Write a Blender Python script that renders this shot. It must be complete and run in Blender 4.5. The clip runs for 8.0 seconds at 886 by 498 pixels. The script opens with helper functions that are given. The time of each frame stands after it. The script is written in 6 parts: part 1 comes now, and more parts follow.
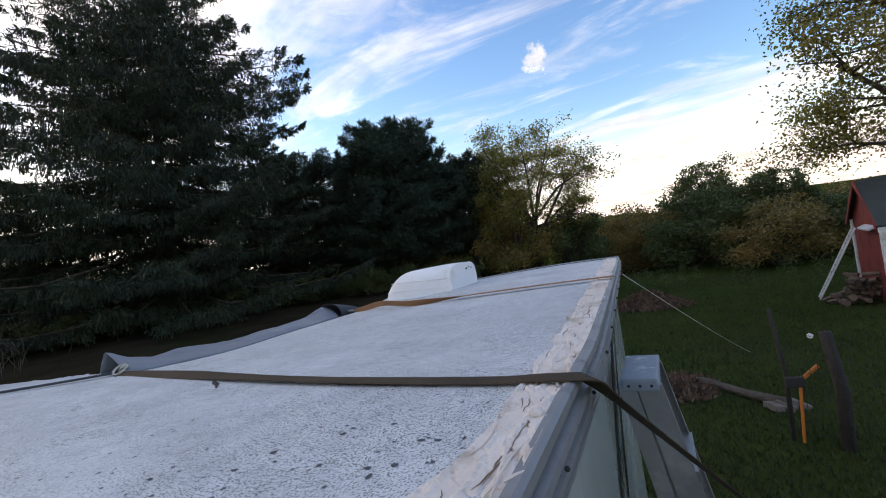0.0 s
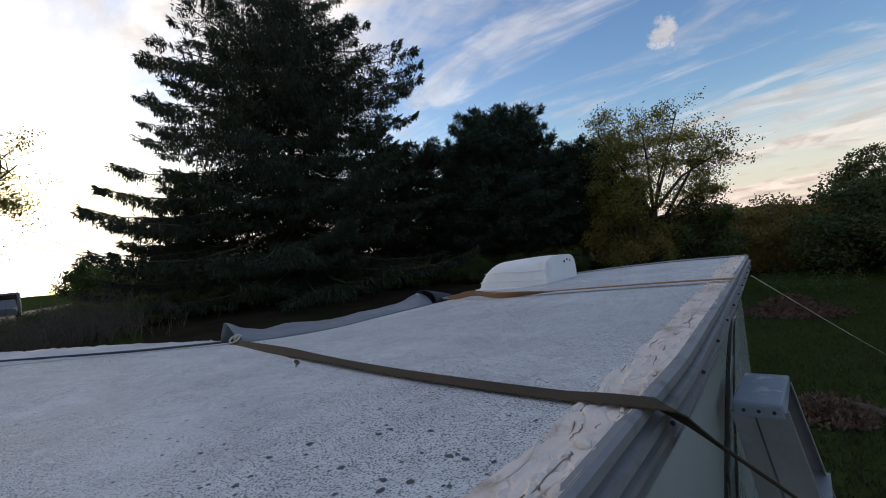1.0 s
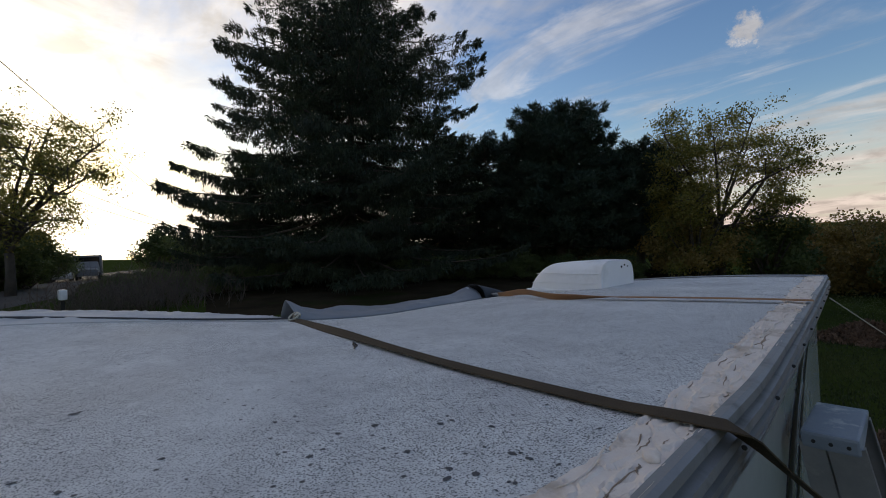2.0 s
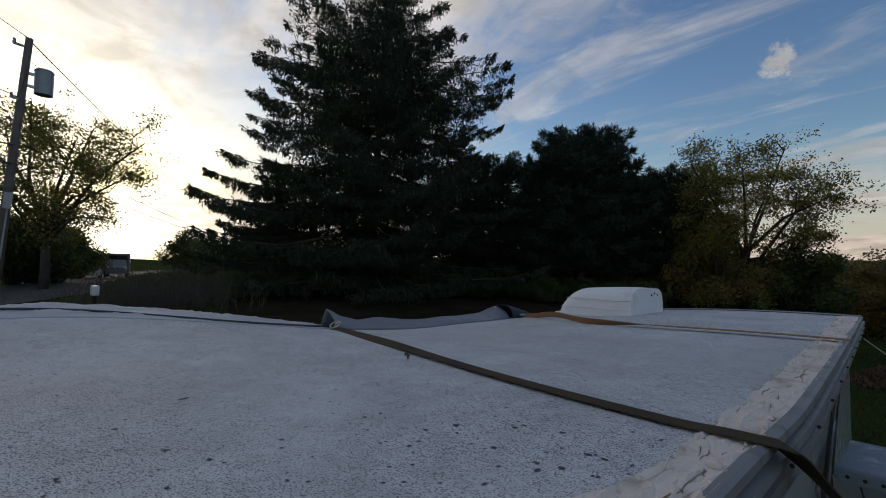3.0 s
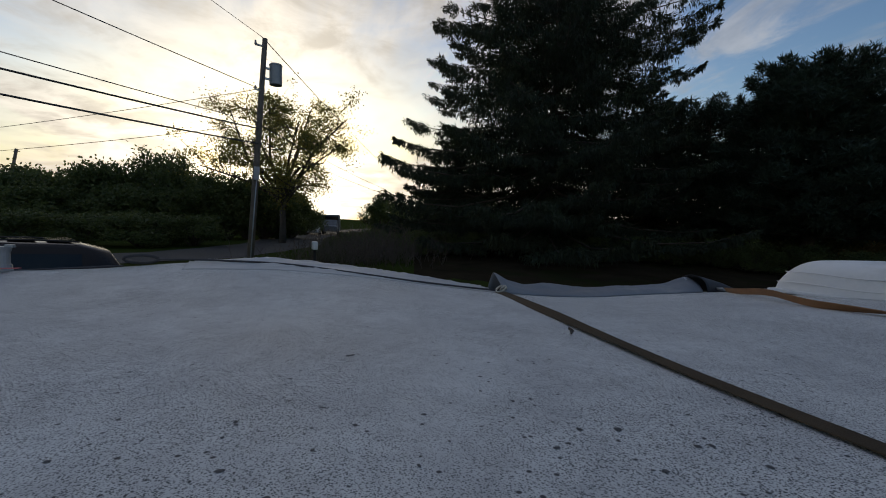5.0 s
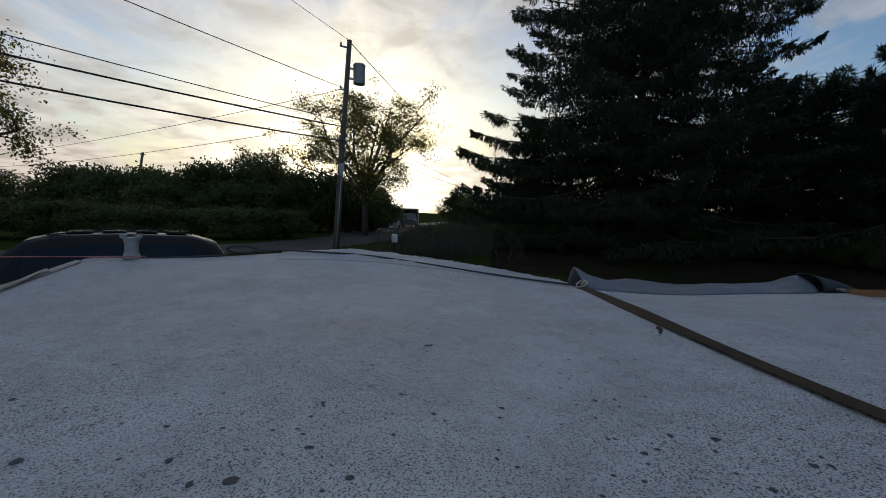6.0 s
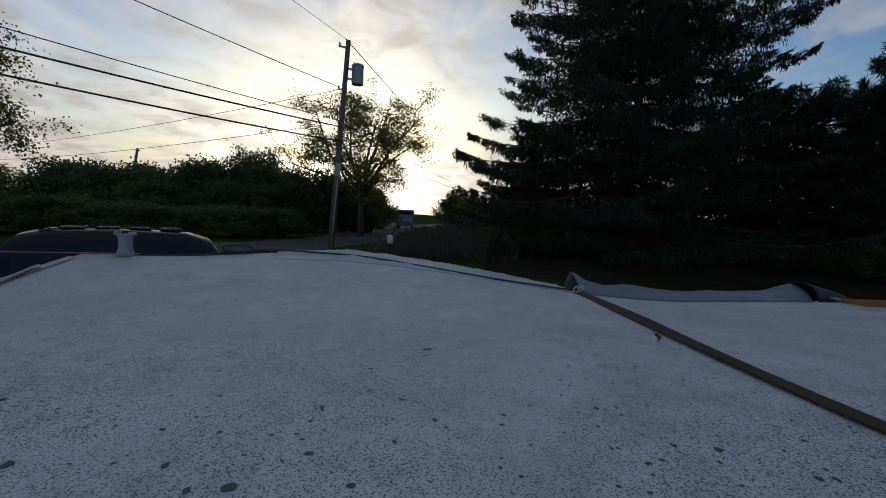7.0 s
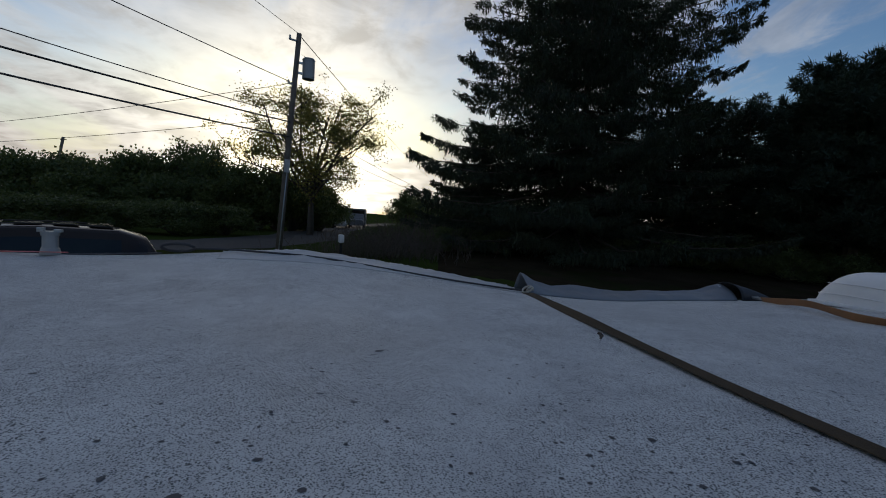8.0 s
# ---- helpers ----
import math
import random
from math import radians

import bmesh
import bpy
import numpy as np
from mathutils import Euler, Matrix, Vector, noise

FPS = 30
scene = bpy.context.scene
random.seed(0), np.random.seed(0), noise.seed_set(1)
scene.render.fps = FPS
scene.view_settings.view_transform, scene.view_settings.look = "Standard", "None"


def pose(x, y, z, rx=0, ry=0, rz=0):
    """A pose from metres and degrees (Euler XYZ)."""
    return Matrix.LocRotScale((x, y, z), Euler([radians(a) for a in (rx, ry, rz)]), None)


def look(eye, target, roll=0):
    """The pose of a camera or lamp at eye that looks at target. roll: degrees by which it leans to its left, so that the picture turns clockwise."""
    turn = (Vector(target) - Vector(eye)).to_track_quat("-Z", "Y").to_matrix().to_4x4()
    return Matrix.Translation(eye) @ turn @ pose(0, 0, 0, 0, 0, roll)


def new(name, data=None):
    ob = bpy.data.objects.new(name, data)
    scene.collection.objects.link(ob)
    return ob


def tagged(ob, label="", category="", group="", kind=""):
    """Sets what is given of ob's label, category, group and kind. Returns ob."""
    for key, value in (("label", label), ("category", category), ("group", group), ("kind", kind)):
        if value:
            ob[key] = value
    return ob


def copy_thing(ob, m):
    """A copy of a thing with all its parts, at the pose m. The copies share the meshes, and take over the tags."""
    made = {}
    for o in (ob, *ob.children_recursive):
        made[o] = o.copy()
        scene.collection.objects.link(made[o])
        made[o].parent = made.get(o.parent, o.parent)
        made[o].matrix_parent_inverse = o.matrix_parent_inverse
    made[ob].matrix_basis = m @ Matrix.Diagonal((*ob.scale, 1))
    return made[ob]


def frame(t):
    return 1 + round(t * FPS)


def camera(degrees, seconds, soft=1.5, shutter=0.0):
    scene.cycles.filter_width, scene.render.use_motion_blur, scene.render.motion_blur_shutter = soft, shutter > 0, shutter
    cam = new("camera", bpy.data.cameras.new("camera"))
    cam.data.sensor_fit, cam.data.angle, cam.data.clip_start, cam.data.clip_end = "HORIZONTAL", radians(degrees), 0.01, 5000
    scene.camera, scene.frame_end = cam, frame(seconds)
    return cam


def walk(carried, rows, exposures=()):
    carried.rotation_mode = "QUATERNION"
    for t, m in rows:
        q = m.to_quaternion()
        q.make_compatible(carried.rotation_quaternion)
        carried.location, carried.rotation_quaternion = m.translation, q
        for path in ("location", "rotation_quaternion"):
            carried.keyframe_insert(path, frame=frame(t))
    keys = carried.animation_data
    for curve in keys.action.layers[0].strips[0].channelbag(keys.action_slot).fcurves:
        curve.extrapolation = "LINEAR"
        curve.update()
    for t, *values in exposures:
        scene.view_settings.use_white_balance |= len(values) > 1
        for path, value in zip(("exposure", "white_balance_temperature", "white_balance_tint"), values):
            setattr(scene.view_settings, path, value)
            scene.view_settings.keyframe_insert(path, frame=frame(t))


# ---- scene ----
cam = camera(89.5, 8.0, soft=1.0)
PATH = [
    (0, (0.1413, 0.4133, 3.0741), (90.438, 8.895, 25.660)),
    (0.5, (0.2324, 0.2952, 3.0715), (94.885, 5.672, 34.238)),
    (1, (0.1788, 0.5156, 3.0705), (90.842, 6.825, 39.428)),
    (1.5, (0.1625, 0.5136, 3.0745), (89.798, 5.079, 43.388)),
    (3, (0.1616, 0.3342, 3.0924), (92.615, -0.575, 47.781)),
    (3.5, (0.1783, 0.2833, 3.0949), (92.167, -2.382, 50.150)),
    (4, (0.1743, 0.2897, 3.0968), (90.588, -3.813, 60.172)),
    (5.5, (0.0824, 0.4554, 3.1117), (86.160, -0.317, 73.910)),
    (6, (0.0981, 0.4149, 3.1061), (86.190, -1.151, 79.703)),
    (6.5, (0.1094, 0.4108, 3.1159), (86.192, -1.601, 79.883)),
    (7, (0.0882, 0.4038, 3.1080), (86.463, -2.205, 79.131)),
    (7.5, (0.0883, 0.4021, 3.1070), (86.555, -2.543, 76.974)),
    (8, (0.0981, 0.4005, 3.1135), (86.716, -2.989, 73.076)),
]
EXPOSURES = [(0.0, 1.02, 7250, 13), (0.5, 0.62, 7000, 12), (1.0, 0.28, 7150, 11), (1.5, 0.13, 7250, 11), (3.0, -0.3, 7200, 9), (4.0, -0.42, 7250, 9), (5.5, -0.55, 7100, 9), (6.5, -0.64, 6750, 8), (8.0, -0.76, 6500, 8)]
walk(cam, [(t, pose(*p, *r)) for t, p, r in PATH], exposures=EXPOSURES)

# ---- world, sun, exposure ----
SUN_AZ, SUN_EL = radians(91.4), radians(5.6)
SUN_DIR = Vector((-math.sin(SUN_AZ) * math.cos(SUN_EL), math.cos(SUN_AZ) * math.cos(SUN_EL), math.sin(SUN_EL)))


def make_world():
    w = bpy.data.worlds.new("evening_sky")
    scene.world = w
    w.use_nodes = True
    nt = w.node_tree
    nt.nodes.clear()
    N, L = nt.nodes.new, nt.links.new

    def vm(op, a, b=None):
        n = N("ShaderNodeVectorMath")
        n.operation = op
        for k, v in enumerate((a, b)):
            if v is None:
                continue
            if isinstance(v, (tuple, Vector)):
                n.inputs[k].default_value = tuple(v)
            else:
                L(v, n.inputs[k])
        return n.outputs["Value"] if op in ("DOT_PRODUCT", "LENGTH", "DISTANCE") else n.outputs["Vector"]

    def ma(op, a, b=0.0, clamp=False):
        n = N("ShaderNodeMath")
        n.operation, n.use_clamp = op, clamp
        for k, v in enumerate((a, b)):
            if isinstance(v, (int, float)):
                n.inputs[k].default_value = v
            else:
                L(v, n.inputs[k])
        return n.outputs[0]

    def ramp(v, lo, hi, a=0.0, b=1.0):
        n = N("ShaderNodeMapRange")
        n.interpolation_type = "SMOOTHSTEP"
        L(v, n.inputs[0])
        for k, x in enumerate((lo, hi, a, b)):
            n.inputs[k + 1].default_value = x
        return n.outputs[0]

    def noise_at(vec, scale, detail=6.0, rough=0.55, dist=0.0):
        n = N("ShaderNodeTexNoise")
        n.inputs["Scale"].default_value = scale
        n.inputs["Detail"].default_value = detail
        n.inputs["Roughness"].default_value = rough
        n.inputs["Distortion"].default_value = dist
        L(vec, n.inputs["Vector"])
        return n.outputs["Fac"]

    def mix(fac, a, b):
        n = N("ShaderNodeMix")
        n.data_type = "RGBA"
        L(fac, n.inputs["Factor"]) if not isinstance(fac, float) else None
        for k, v in ((6, a), (7, b)):
            if isinstance(v, tuple):
                n.inputs[k].default_value = (*v, 1)
            else:
                L(v, n.inputs[k])
        return n.outputs[2]

    coord = N("ShaderNodeTexCoord").outputs["Generated"]
    d = vm("NORMALIZE", coord)
    sep = N("ShaderNodeSeparateXYZ")
    L(d, sep.inputs[0])
    z = sep.outputs["Z"]
    sky = N("ShaderNodeTexSky")
    sky.sky_type, sky.sun_disc = "NISHITA", False
    sky.sun_elevation, sky.sun_rotation = SUN_EL, 2 * math.pi - SUN_AZ
    sky.altitude, sky.air_density, sky.dust_density, sky.ozone_density = 200, 1.0, 0.9, 2.0
    hsv = N("ShaderNodeHueSaturation")
    hsv.inputs["Hue"].default_value = 0.519
    hsv.inputs["Saturation"].default_value = SKY_SAT
    hsv.inputs["Value"].default_value = SKY_GAIN
    L(sky.outputs[0], hsv.inputs["Color"])
    clear = mix(ma("MULTIPLY", ramp(z, 0.02, 0.26, 1.0, 0.0), 0.8), hsv.outputs[0], (6.6, 6.1, 6.1))
    # high thin cloud, in streaks on a flat sheet over the land
    zc = ma("MAXIMUM", z, 0.0)
    inv = ma("DIVIDE", 1.0, ma("ADD", zc, 0.13))
    flat = vm("MULTIPLY", d, (1, 1, 0))
    sc = N("ShaderNodeVectorMath")
    sc.operation = "SCALE"
    L(flat, sc.inputs[0])
    L(inv, sc.inputs["Scale"])
    mp = N("ShaderNodeMapping")
    mp.inputs["Rotation"].default_value = (0, 0, radians(28))
    mp.inputs["Scale"].default_value = (0.36, 1.0, 1.0)
    mp.inputs["Location"].default_value = (3.7, 1.35, 0.0)
    L(sc.outputs[0], mp.inputs[0])
    streak = noise_at(mp.outputs[0], 1.15, 7.0, 0.56, 0.35)
    fine = noise_at(sc.outputs[0], 3.2, 6.0, 0.6, 0.4)
    near_sun = vm("DOT_PRODUCT", d, SUN_DIR)
    toward = ramp(near_sun, 0.25, 0.97)
    low = ramp(z, 0.0, 0.22, 1.0, 0.0)
    body = ma("ADD", ma("MULTIPLY", streak, 0.8), ma("MULTIPLY", fine, 0.2))
    body = ma("ADD", body, ma("MULTIPLY", toward, 0.070))
    body = ma("ADD", body, ma("MULTIPLY", low, 0.15))
    cover = ramp(body, 0.50, 0.655, 0.0, 0.92)
    wisp = noise_at(mp.outputs[0], 2.6, 8.0, 0.62, 0.9)
    cover = ma("MAXIMUM", cover, ramp(ma("ADD", wisp, ma("MULTIPLY", toward, 0.10)), 0.49, 0.72, 0.0, 0.46))
    # thicker veil high overhead, out of view, added to light the roof less blue
    cover = ma("MAXIMUM", cover, ramp(ma("ADD", z, ma("MULTIPLY", ma("SUBTRACT", streak, 0.5), 0.5)), 0.62, 0.90, 0.0, 0.28))
    # one small puff by itself
    puff_dir = Vector((-0.178, 0.918, 0.355)).normalized()
    wob = ma("MULTIPLY", ma("SUBTRACT", noise_at(d, 15.0, 7.0, 0.7), 0.5), 0.17)
    puff = ramp(ma("ADD", vm("DISTANCE", vm("MULTIPLY", d, (1, 1, 1.3)), Vector((puff_dir.x, puff_dir.y, puff_dir.z * 1.3))), wob), 0.002, 0.030, 0.72, 0.0)
    cover = ma("MAXIMUM", cover, puff)
    # cloud light: white high up, warm towards the sun and the horizon
    glow = ma("POWER", ma("MAXIMUM", near_sun, 0.0), 9.0)
    core = ma("POWER", ma("MAXIMUM", near_sun, 0.0), 60.0)
    tint = mix(low, (0.88, 0.87, 0.90), (1.0, 0.85, 0.80))
    tint = mix(glow, tint, (1.0, 0.93, 0.82))
    level = ma("ADD", ma("ADD", ma("MULTIPLY", toward, 2.2), CLOUD_BASE), ma("ADD", ma("MULTIPLY", glow, CLOUD_GLOW), ma("MULTIPLY", core, CLOUD_CORE)))
    thick = ramp(fine, 0.34, 0.66, 1.22, 0.72)
    cs = N("ShaderNodeVectorMath")
    cs.operation = "SCALE"
    L(tint, cs.inputs[0])
    L(ma("MULTIPLY", level, thick), cs.inputs["Scale"])
    total = mix(cover, clear, cs.outputs[0])
    # haze lit from behind round the sun
    hz = N("ShaderNodeVectorMath")
    hz.operation = "SCALE"
    hz.inputs[0].default_value = (1.0, 0.86, 0.58)
    L(ma("MULTIPLY", ma("ADD", ma("MULTIPLY", core, 1.4), ma("MULTIPLY", glow, 0.12)), HAZE), hz.inputs["Scale"])
    out = vm("ADD", total, hz.outputs[0])
    bg = N("ShaderNodeBackground")
    L(out, bg.inputs["Color"])
    bg.inputs["Strength"].default_value = SKY_STRENGTH
    wo = N("ShaderNodeOutputWorld")
    L(bg.outputs[0], wo.inputs["Surface"])


SKY_STRENGTH, SKY_GAIN, SKY_SAT = 0.10, 3.0, 1.20
CLOUD_BASE, CLOUD_GLOW, CLOUD_CORE, HAZE = 7.4, 4.6, 18.0, 4.2
make_world()

sun = new("sun", bpy.data.lights.new("sun", "SUN"))
sun.data.energy, sun.data.angle, sun.data.color = 0.5, radians(2.0), (1.0, 0.78, 0.52)
sun.matrix_world = look(SUN_DIR * 200, (0, 0, 0))


# ---- materials ----
def mat(name, a, b, rough=0.7, metal=0.0, scale=4.0, fine=60.0, bump=0.2, bump_dist=0.004, spec=0.5, rough_var=0.12, trans=0.0, island=0.0, stain=None, stain_scale=1.2, rand=0.0):
    """A surface between two colours at two scales, with relief; stain: a third colour in patches."""
    m = bpy.data.materials.new(name)
    m.use_nodes = True
    nt = m.node_tree
    N, L = nt.nodes.new, nt.links.new
    p = nt.nodes["Principled BSDF"]
    co = N("ShaderNodeTexCoord").outputs["Object"]

    def nz(s, det=5.0, r=0.6):
        n = N("ShaderNodeTexNoise")
        n.inputs["Scale"].default_value, n.inputs["Detail"].default_value, n.inputs["Roughness"].default_value = s, det, r
        L(co, n.inputs["Vector"])
        return n.outputs["Fac"]

    def mr(v, lo, hi, c=0.0, e=1.0):
        n = N("ShaderNodeMapRange")
        L(v, n.inputs[0])
        for k, x in enumerate((lo, hi, c, e)):
            n.inputs[k + 1].default_value = x
        return n.outputs[0]

    def mx(f, c, e):
        n = N("ShaderNodeMix")
        n.data_type = "RGBA"
        L(f, n.inputs["Factor"])
        for k, v in ((6, c), (7, e)):
            if isinstance(v, tuple):
                n.inputs[k].default_value = (*v, 1)
            else:
                L(v, n.inputs[k])
        return n.outputs[2]

    big, small = nz(scale), nz(fine, 4.0)
    add = N("ShaderNodeMath")
    add.operation = "MULTIPLY_ADD"
    L(small, add.inputs[0])
    add.inputs[1].default_value = 0.45
    L(mr(big, 0.3, 0.7, -0.1, 0.65), add.inputs[2])
    fac = add.outputs[0]
    if island or rand:
        src = N("ShaderNodeNewGeometry").outputs["Random Per Island"] if island else N("ShaderNodeObjectInfo").outputs["Random"]
        ad2 = N("ShaderNodeMath")
        ad2.operation = "MULTIPLY_ADD"
        L(src, ad2.inputs[0])
        ad2.inputs[1].default_value = island or rand
        L(mr(fac, 0, 1, -(island or rand) / 2, 1 - (island or rand) / 2), ad2.inputs[2])
        fac = ad2.outputs[0]
    cl = N("ShaderNodeClamp")
    L(fac, cl.inputs[0])
    col = mx(cl.outputs[0], a, b)
    if stain:
        col = mx(mr(nz(stain_scale, 7.0, 0.65), 0.52, 0.66), col, stain)
    L(col, p.inputs["Base Color"])
    L(mr(big, 0.3, 0.7, max(0.02, rough - rough_var), min(1, rough + rough_var)), p.inputs["Roughness"])
    p.inputs["Metallic"].default_value = metal
    p.inputs["Specular IOR Level"].default_value = spec
    if bump:
        bn = N("ShaderNodeBump")
        bn.inputs["Strength"].default_value, bn.inputs["Distance"].default_value = bump, bump_dist
        L(small, bn.inputs["Height"])
        L(bn.outputs[0], p.inputs["Normal"])
    if trans:
        tr = N("ShaderNodeBsdfTranslucent")
        L(col, tr.inputs["Color"])
        ms = N("ShaderNodeMixShader")
        ms.inputs[0].default_value = trans
        L(p.outputs[0], ms.inputs[1])
        L(tr.outputs[0], ms.inputs[2])
        L(ms.outputs[0], nt.nodes["Material Output"].inputs["Surface"])
    return m


def roof_material():
    """Weathered white roof coating: fine dark grit, mildew spots, worn bluish areas."""
    m = mat("weathered_white_roof", (0.585, 0.60, 0.59), (0.72, 0.735, 0.72), 0.72, 0, 1.6, 140, 0.35, 0.0012, 0.3, 0.08)
    nt = m.node_tree
    N, L = nt.nodes.new, nt.links.new
    p = nt.nodes["Principled BSDF"]
    base = p.inputs["Base Color"].links[0].from_socket
    co = N("ShaderNodeTexCoord").outputs["Object"]

    def mr(v, lo, hi, c=0.0, e=1.0):
        n = N("ShaderNodeMapRange")
        L(v, n.inputs[0])
        for k, x in enumerate((lo, hi, c, e)):
            n.inputs[k + 1].default_value = x
        return n.outputs[0]

    def tex(kind, s, **kw):
        n = N(kind)
        n.inputs["Scale"].default_value = s
        for k, v in kw.items():
            n.inputs[k].default_value = v
        L(co, n.inputs["Vector"])
        return n

    def mul(a, b):
        n = N("ShaderNodeMath")
        n.operation = "MULTIPLY"
        L(a, n.inputs[0])
        if isinstance(b, float):
            n.inputs[1].default_value = b
        else:
            L(b, n.inputs[1])
        return n.outputs[0]

    def mx(f, c, e):
        n = N("ShaderNodeMix")
        n.data_type = "RGBA"
        L(f, n.inputs["Factor"])
        L(c, n.inputs[6])
        n.inputs[7].default_value = (*e, 1)
        return n.outputs[2]

    patch = tex("ShaderNodeTexNoise", 2.3, Detail=4.0, Roughness=0.6).outputs["Fac"]
    grime = tex("ShaderNodeTexNoise", 5.0, Detail=8.0, Roughness=0.7).outputs["Fac"]
    grit = tex("ShaderNodeTexNoise", 420.0, Detail=2.0, Roughness=0.6).outputs["Fac"]
    v1 = tex("ShaderNodeTexVoronoi", 260.0, Randomness=1.0)
    v2 = tex("ShaderNodeTexVoronoi", 62.0, Randomness=1.0)
    one = N("ShaderNodeSeparateColor")
    L(v1.outputs["Color"], one.inputs[0])
    mott = tex("ShaderNodeTexNoise", 19.0, Detail=6.0, Roughness=0.72).outputs["Fac"]
    base = mx(mul(mr(mott, 0.47, 0.63), 0.30), base, (0.36, 0.36, 0.37))
    col = mx(mul(mr(grime, 0.46, 0.70), 0.42), base, (0.36, 0.36, 0.37))
    col = mx(mul(mr(grit, 0.545, 0.585), mr(patch, 0.34, 0.58, 0.40, 0.95)), col, (0.15, 0.15, 0.155))
    col = mx(mul(mul(mr(v1.outputs["Distance"], 0.38, 0.30), mr(one.outputs[0], 0.40, 0.46)), mr(patch, 0.34, 0.56, 0.45, 1.0)), col, (0.06, 0.07, 0.075))
    pick = N("ShaderNodeSeparateColor")
    L(v2.outputs["Color"], pick.inputs[0])
    col = mx(mul(mr(v2.outputs["Distance"], 0.24, 0.16), mr(pick.outputs[0], 0.86, 0.89)), col, (0.07, 0.07, 0.075))
    L(col, p.inputs["Base Color"])
    return m


M_ROOF = roof_material()
M_SEAL = mat("cracked_lap_sealant", (0.68, 0.57, 0.48), (0.80, 0.72, 0.64), 0.65, 0, 14, 160, 0.7, 0.002, stain=(0.50, 0.40, 0.31), stain_scale=11.0)
M_TRIM = mat("dull_aluminium_trim", (0.17, 0.172, 0.172), (0.27, 0.27, 0.268), 0.5, 0.15, 9, 160, 0.25, 0.001, stain=(0.15, 0.15, 0.145), stain_scale=9)
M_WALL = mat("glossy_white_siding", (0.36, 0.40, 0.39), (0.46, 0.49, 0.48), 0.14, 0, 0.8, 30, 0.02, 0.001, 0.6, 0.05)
M_DECAL = mat("black_vinyl_stripe", (0.012, 0.012, 0.014), (0.03, 0.03, 0.034), 0.3, 0, 4, 60, 0.03, 0.001)
M_DECAL2 = mat("grey_vinyl_stripe", (0.16, 0.17, 0.18), (0.24, 0.25, 0.26), 0.3, 0, 4, 60, 0.03, 0.001)
M_PLASTIC = mat("white_moulded_plastic", (0.72, 0.73, 0.74), (0.82, 0.82, 0.81), 0.38, 0, 2.5, 40, 0.08, 0.002, stain=(0.62, 0.62, 0.60), stain_scale=2.0)
M_STRAP = mat("dark_brown_webbing", (0.050, 0.037, 0.024), (0.100, 0.075, 0.050), 0.9, 0, 6, 260, 0.7, 0.002, 0.12)
M_STRAP2 = mat("faded_orange_webbing", (0.22, 0.105, 0.045), (0.34, 0.175, 0.08), 0.85, 0, 5, 260, 0.7, 0.002)
M_TARP = mat("grey_vinyl_tarp", (0.14, 0.155, 0.175), (0.22, 0.24, 0.26), 0.5, 0, 3, 120, 0.3, 0.002, stain=(0.27, 0.27, 0.26), stain_scale=2.2)
# near-black colour for the shade inside the tarp's open end
M_TARP_SHADE = mat("tarp_opening_shade", (0.015, 0.018, 0.024), (0.03, 0.034, 0.042), 0.6, 0, 3, 90, 0.2, 0.002)
M_SHEET = mat("white_plastic_sheet", (0.40, 0.40, 0.40), (0.56, 0.56, 0.55), 0.5, 0, 4, 60, 0.3, 0.004)
M_ROPE = mat("pale_rope", (0.40, 0.37, 0.30), (0.58, 0.54, 0.46), 0.85, 0, 20, 200, 0.8, 0.002)
M_CORD = mat("dark_cord", (0.03, 0.03, 0.034), (0.07, 0.07, 0.075), 0.75, 0, 20, 200, 0.6, 0.002)
M_STEEL = mat("zinc_steel", (0.34, 0.34, 0.34), (0.52, 0.52, 0.52), 0.35, 0.9, 12, 120, 0.1, 0.001)
M_ALU = mat("paint_spattered_aluminium", (0.21, 0.215, 0.22), (0.33, 0.33, 0.325), 0.45, 0.5, 6, 90, 0.2, 0.001, stain=(0.40, 0.39, 0.37), stain_scale=7)
M_CAP = mat("worn_blue_grey_cap", (0.16, 0.20, 0.25), (0.30, 0.34, 0.38), 0.55, 0.1, 7, 80, 0.3, 0.002, stain=(0.62, 0.62, 0.60), stain_scale=9)
M_BLACK = mat("black_rubber", (0.014, 0.014, 0.014), (0.03, 0.03, 0.03), 0.8, 0, 6, 90, 0.3, 0.002)
M_MOULD = mat("dark_mildew_spot", (0.05, 0.05, 0.055), (0.10, 0.10, 0.105), 0.8, 0, 30, 200, 0.3, 0.001)
M_BARK = mat("dark_bark", (0.045, 0.035, 0.027), (0.11, 0.09, 0.07), 0.95, 0, 3, 22, 0.9, 0.03)
M_SPRUCE = mat("spruce_needles", (0.016, 0.027, 0.014), (0.042, 0.060, 0.026), 0.7, 0, 0.5, 12, 0.0, trans=0.18, island=0.5)
M_PINE = mat("pine_needles", (0.018, 0.038, 0.024), (0.045, 0.075, 0.045), 0.65, 0, 0.5, 12, 0.0, trans=0.2, island=0.5)
M_LEAF = mat("green_yellow_leaves", (0.10, 0.12, 0.022), (0.34, 0.27, 0.055), 0.6, 0, 0.45, 6, 0.0, trans=0.35, island=0.7)
M_LEAF_D = mat("dark_green_leaves", (0.050, 0.080, 0.024), (0.120, 0.145, 0.042), 0.6, 0, 0.35, 6, 0.0, trans=0.4, island=0.6, rand=0.0)
M_LEAF_A = mat("autumn_leaves", (0.14, 0.12, 0.035), (0.34, 0.23, 0.065), 0.6, 0, 0.35, 6, 0.0, trans=0.4, island=0.6)
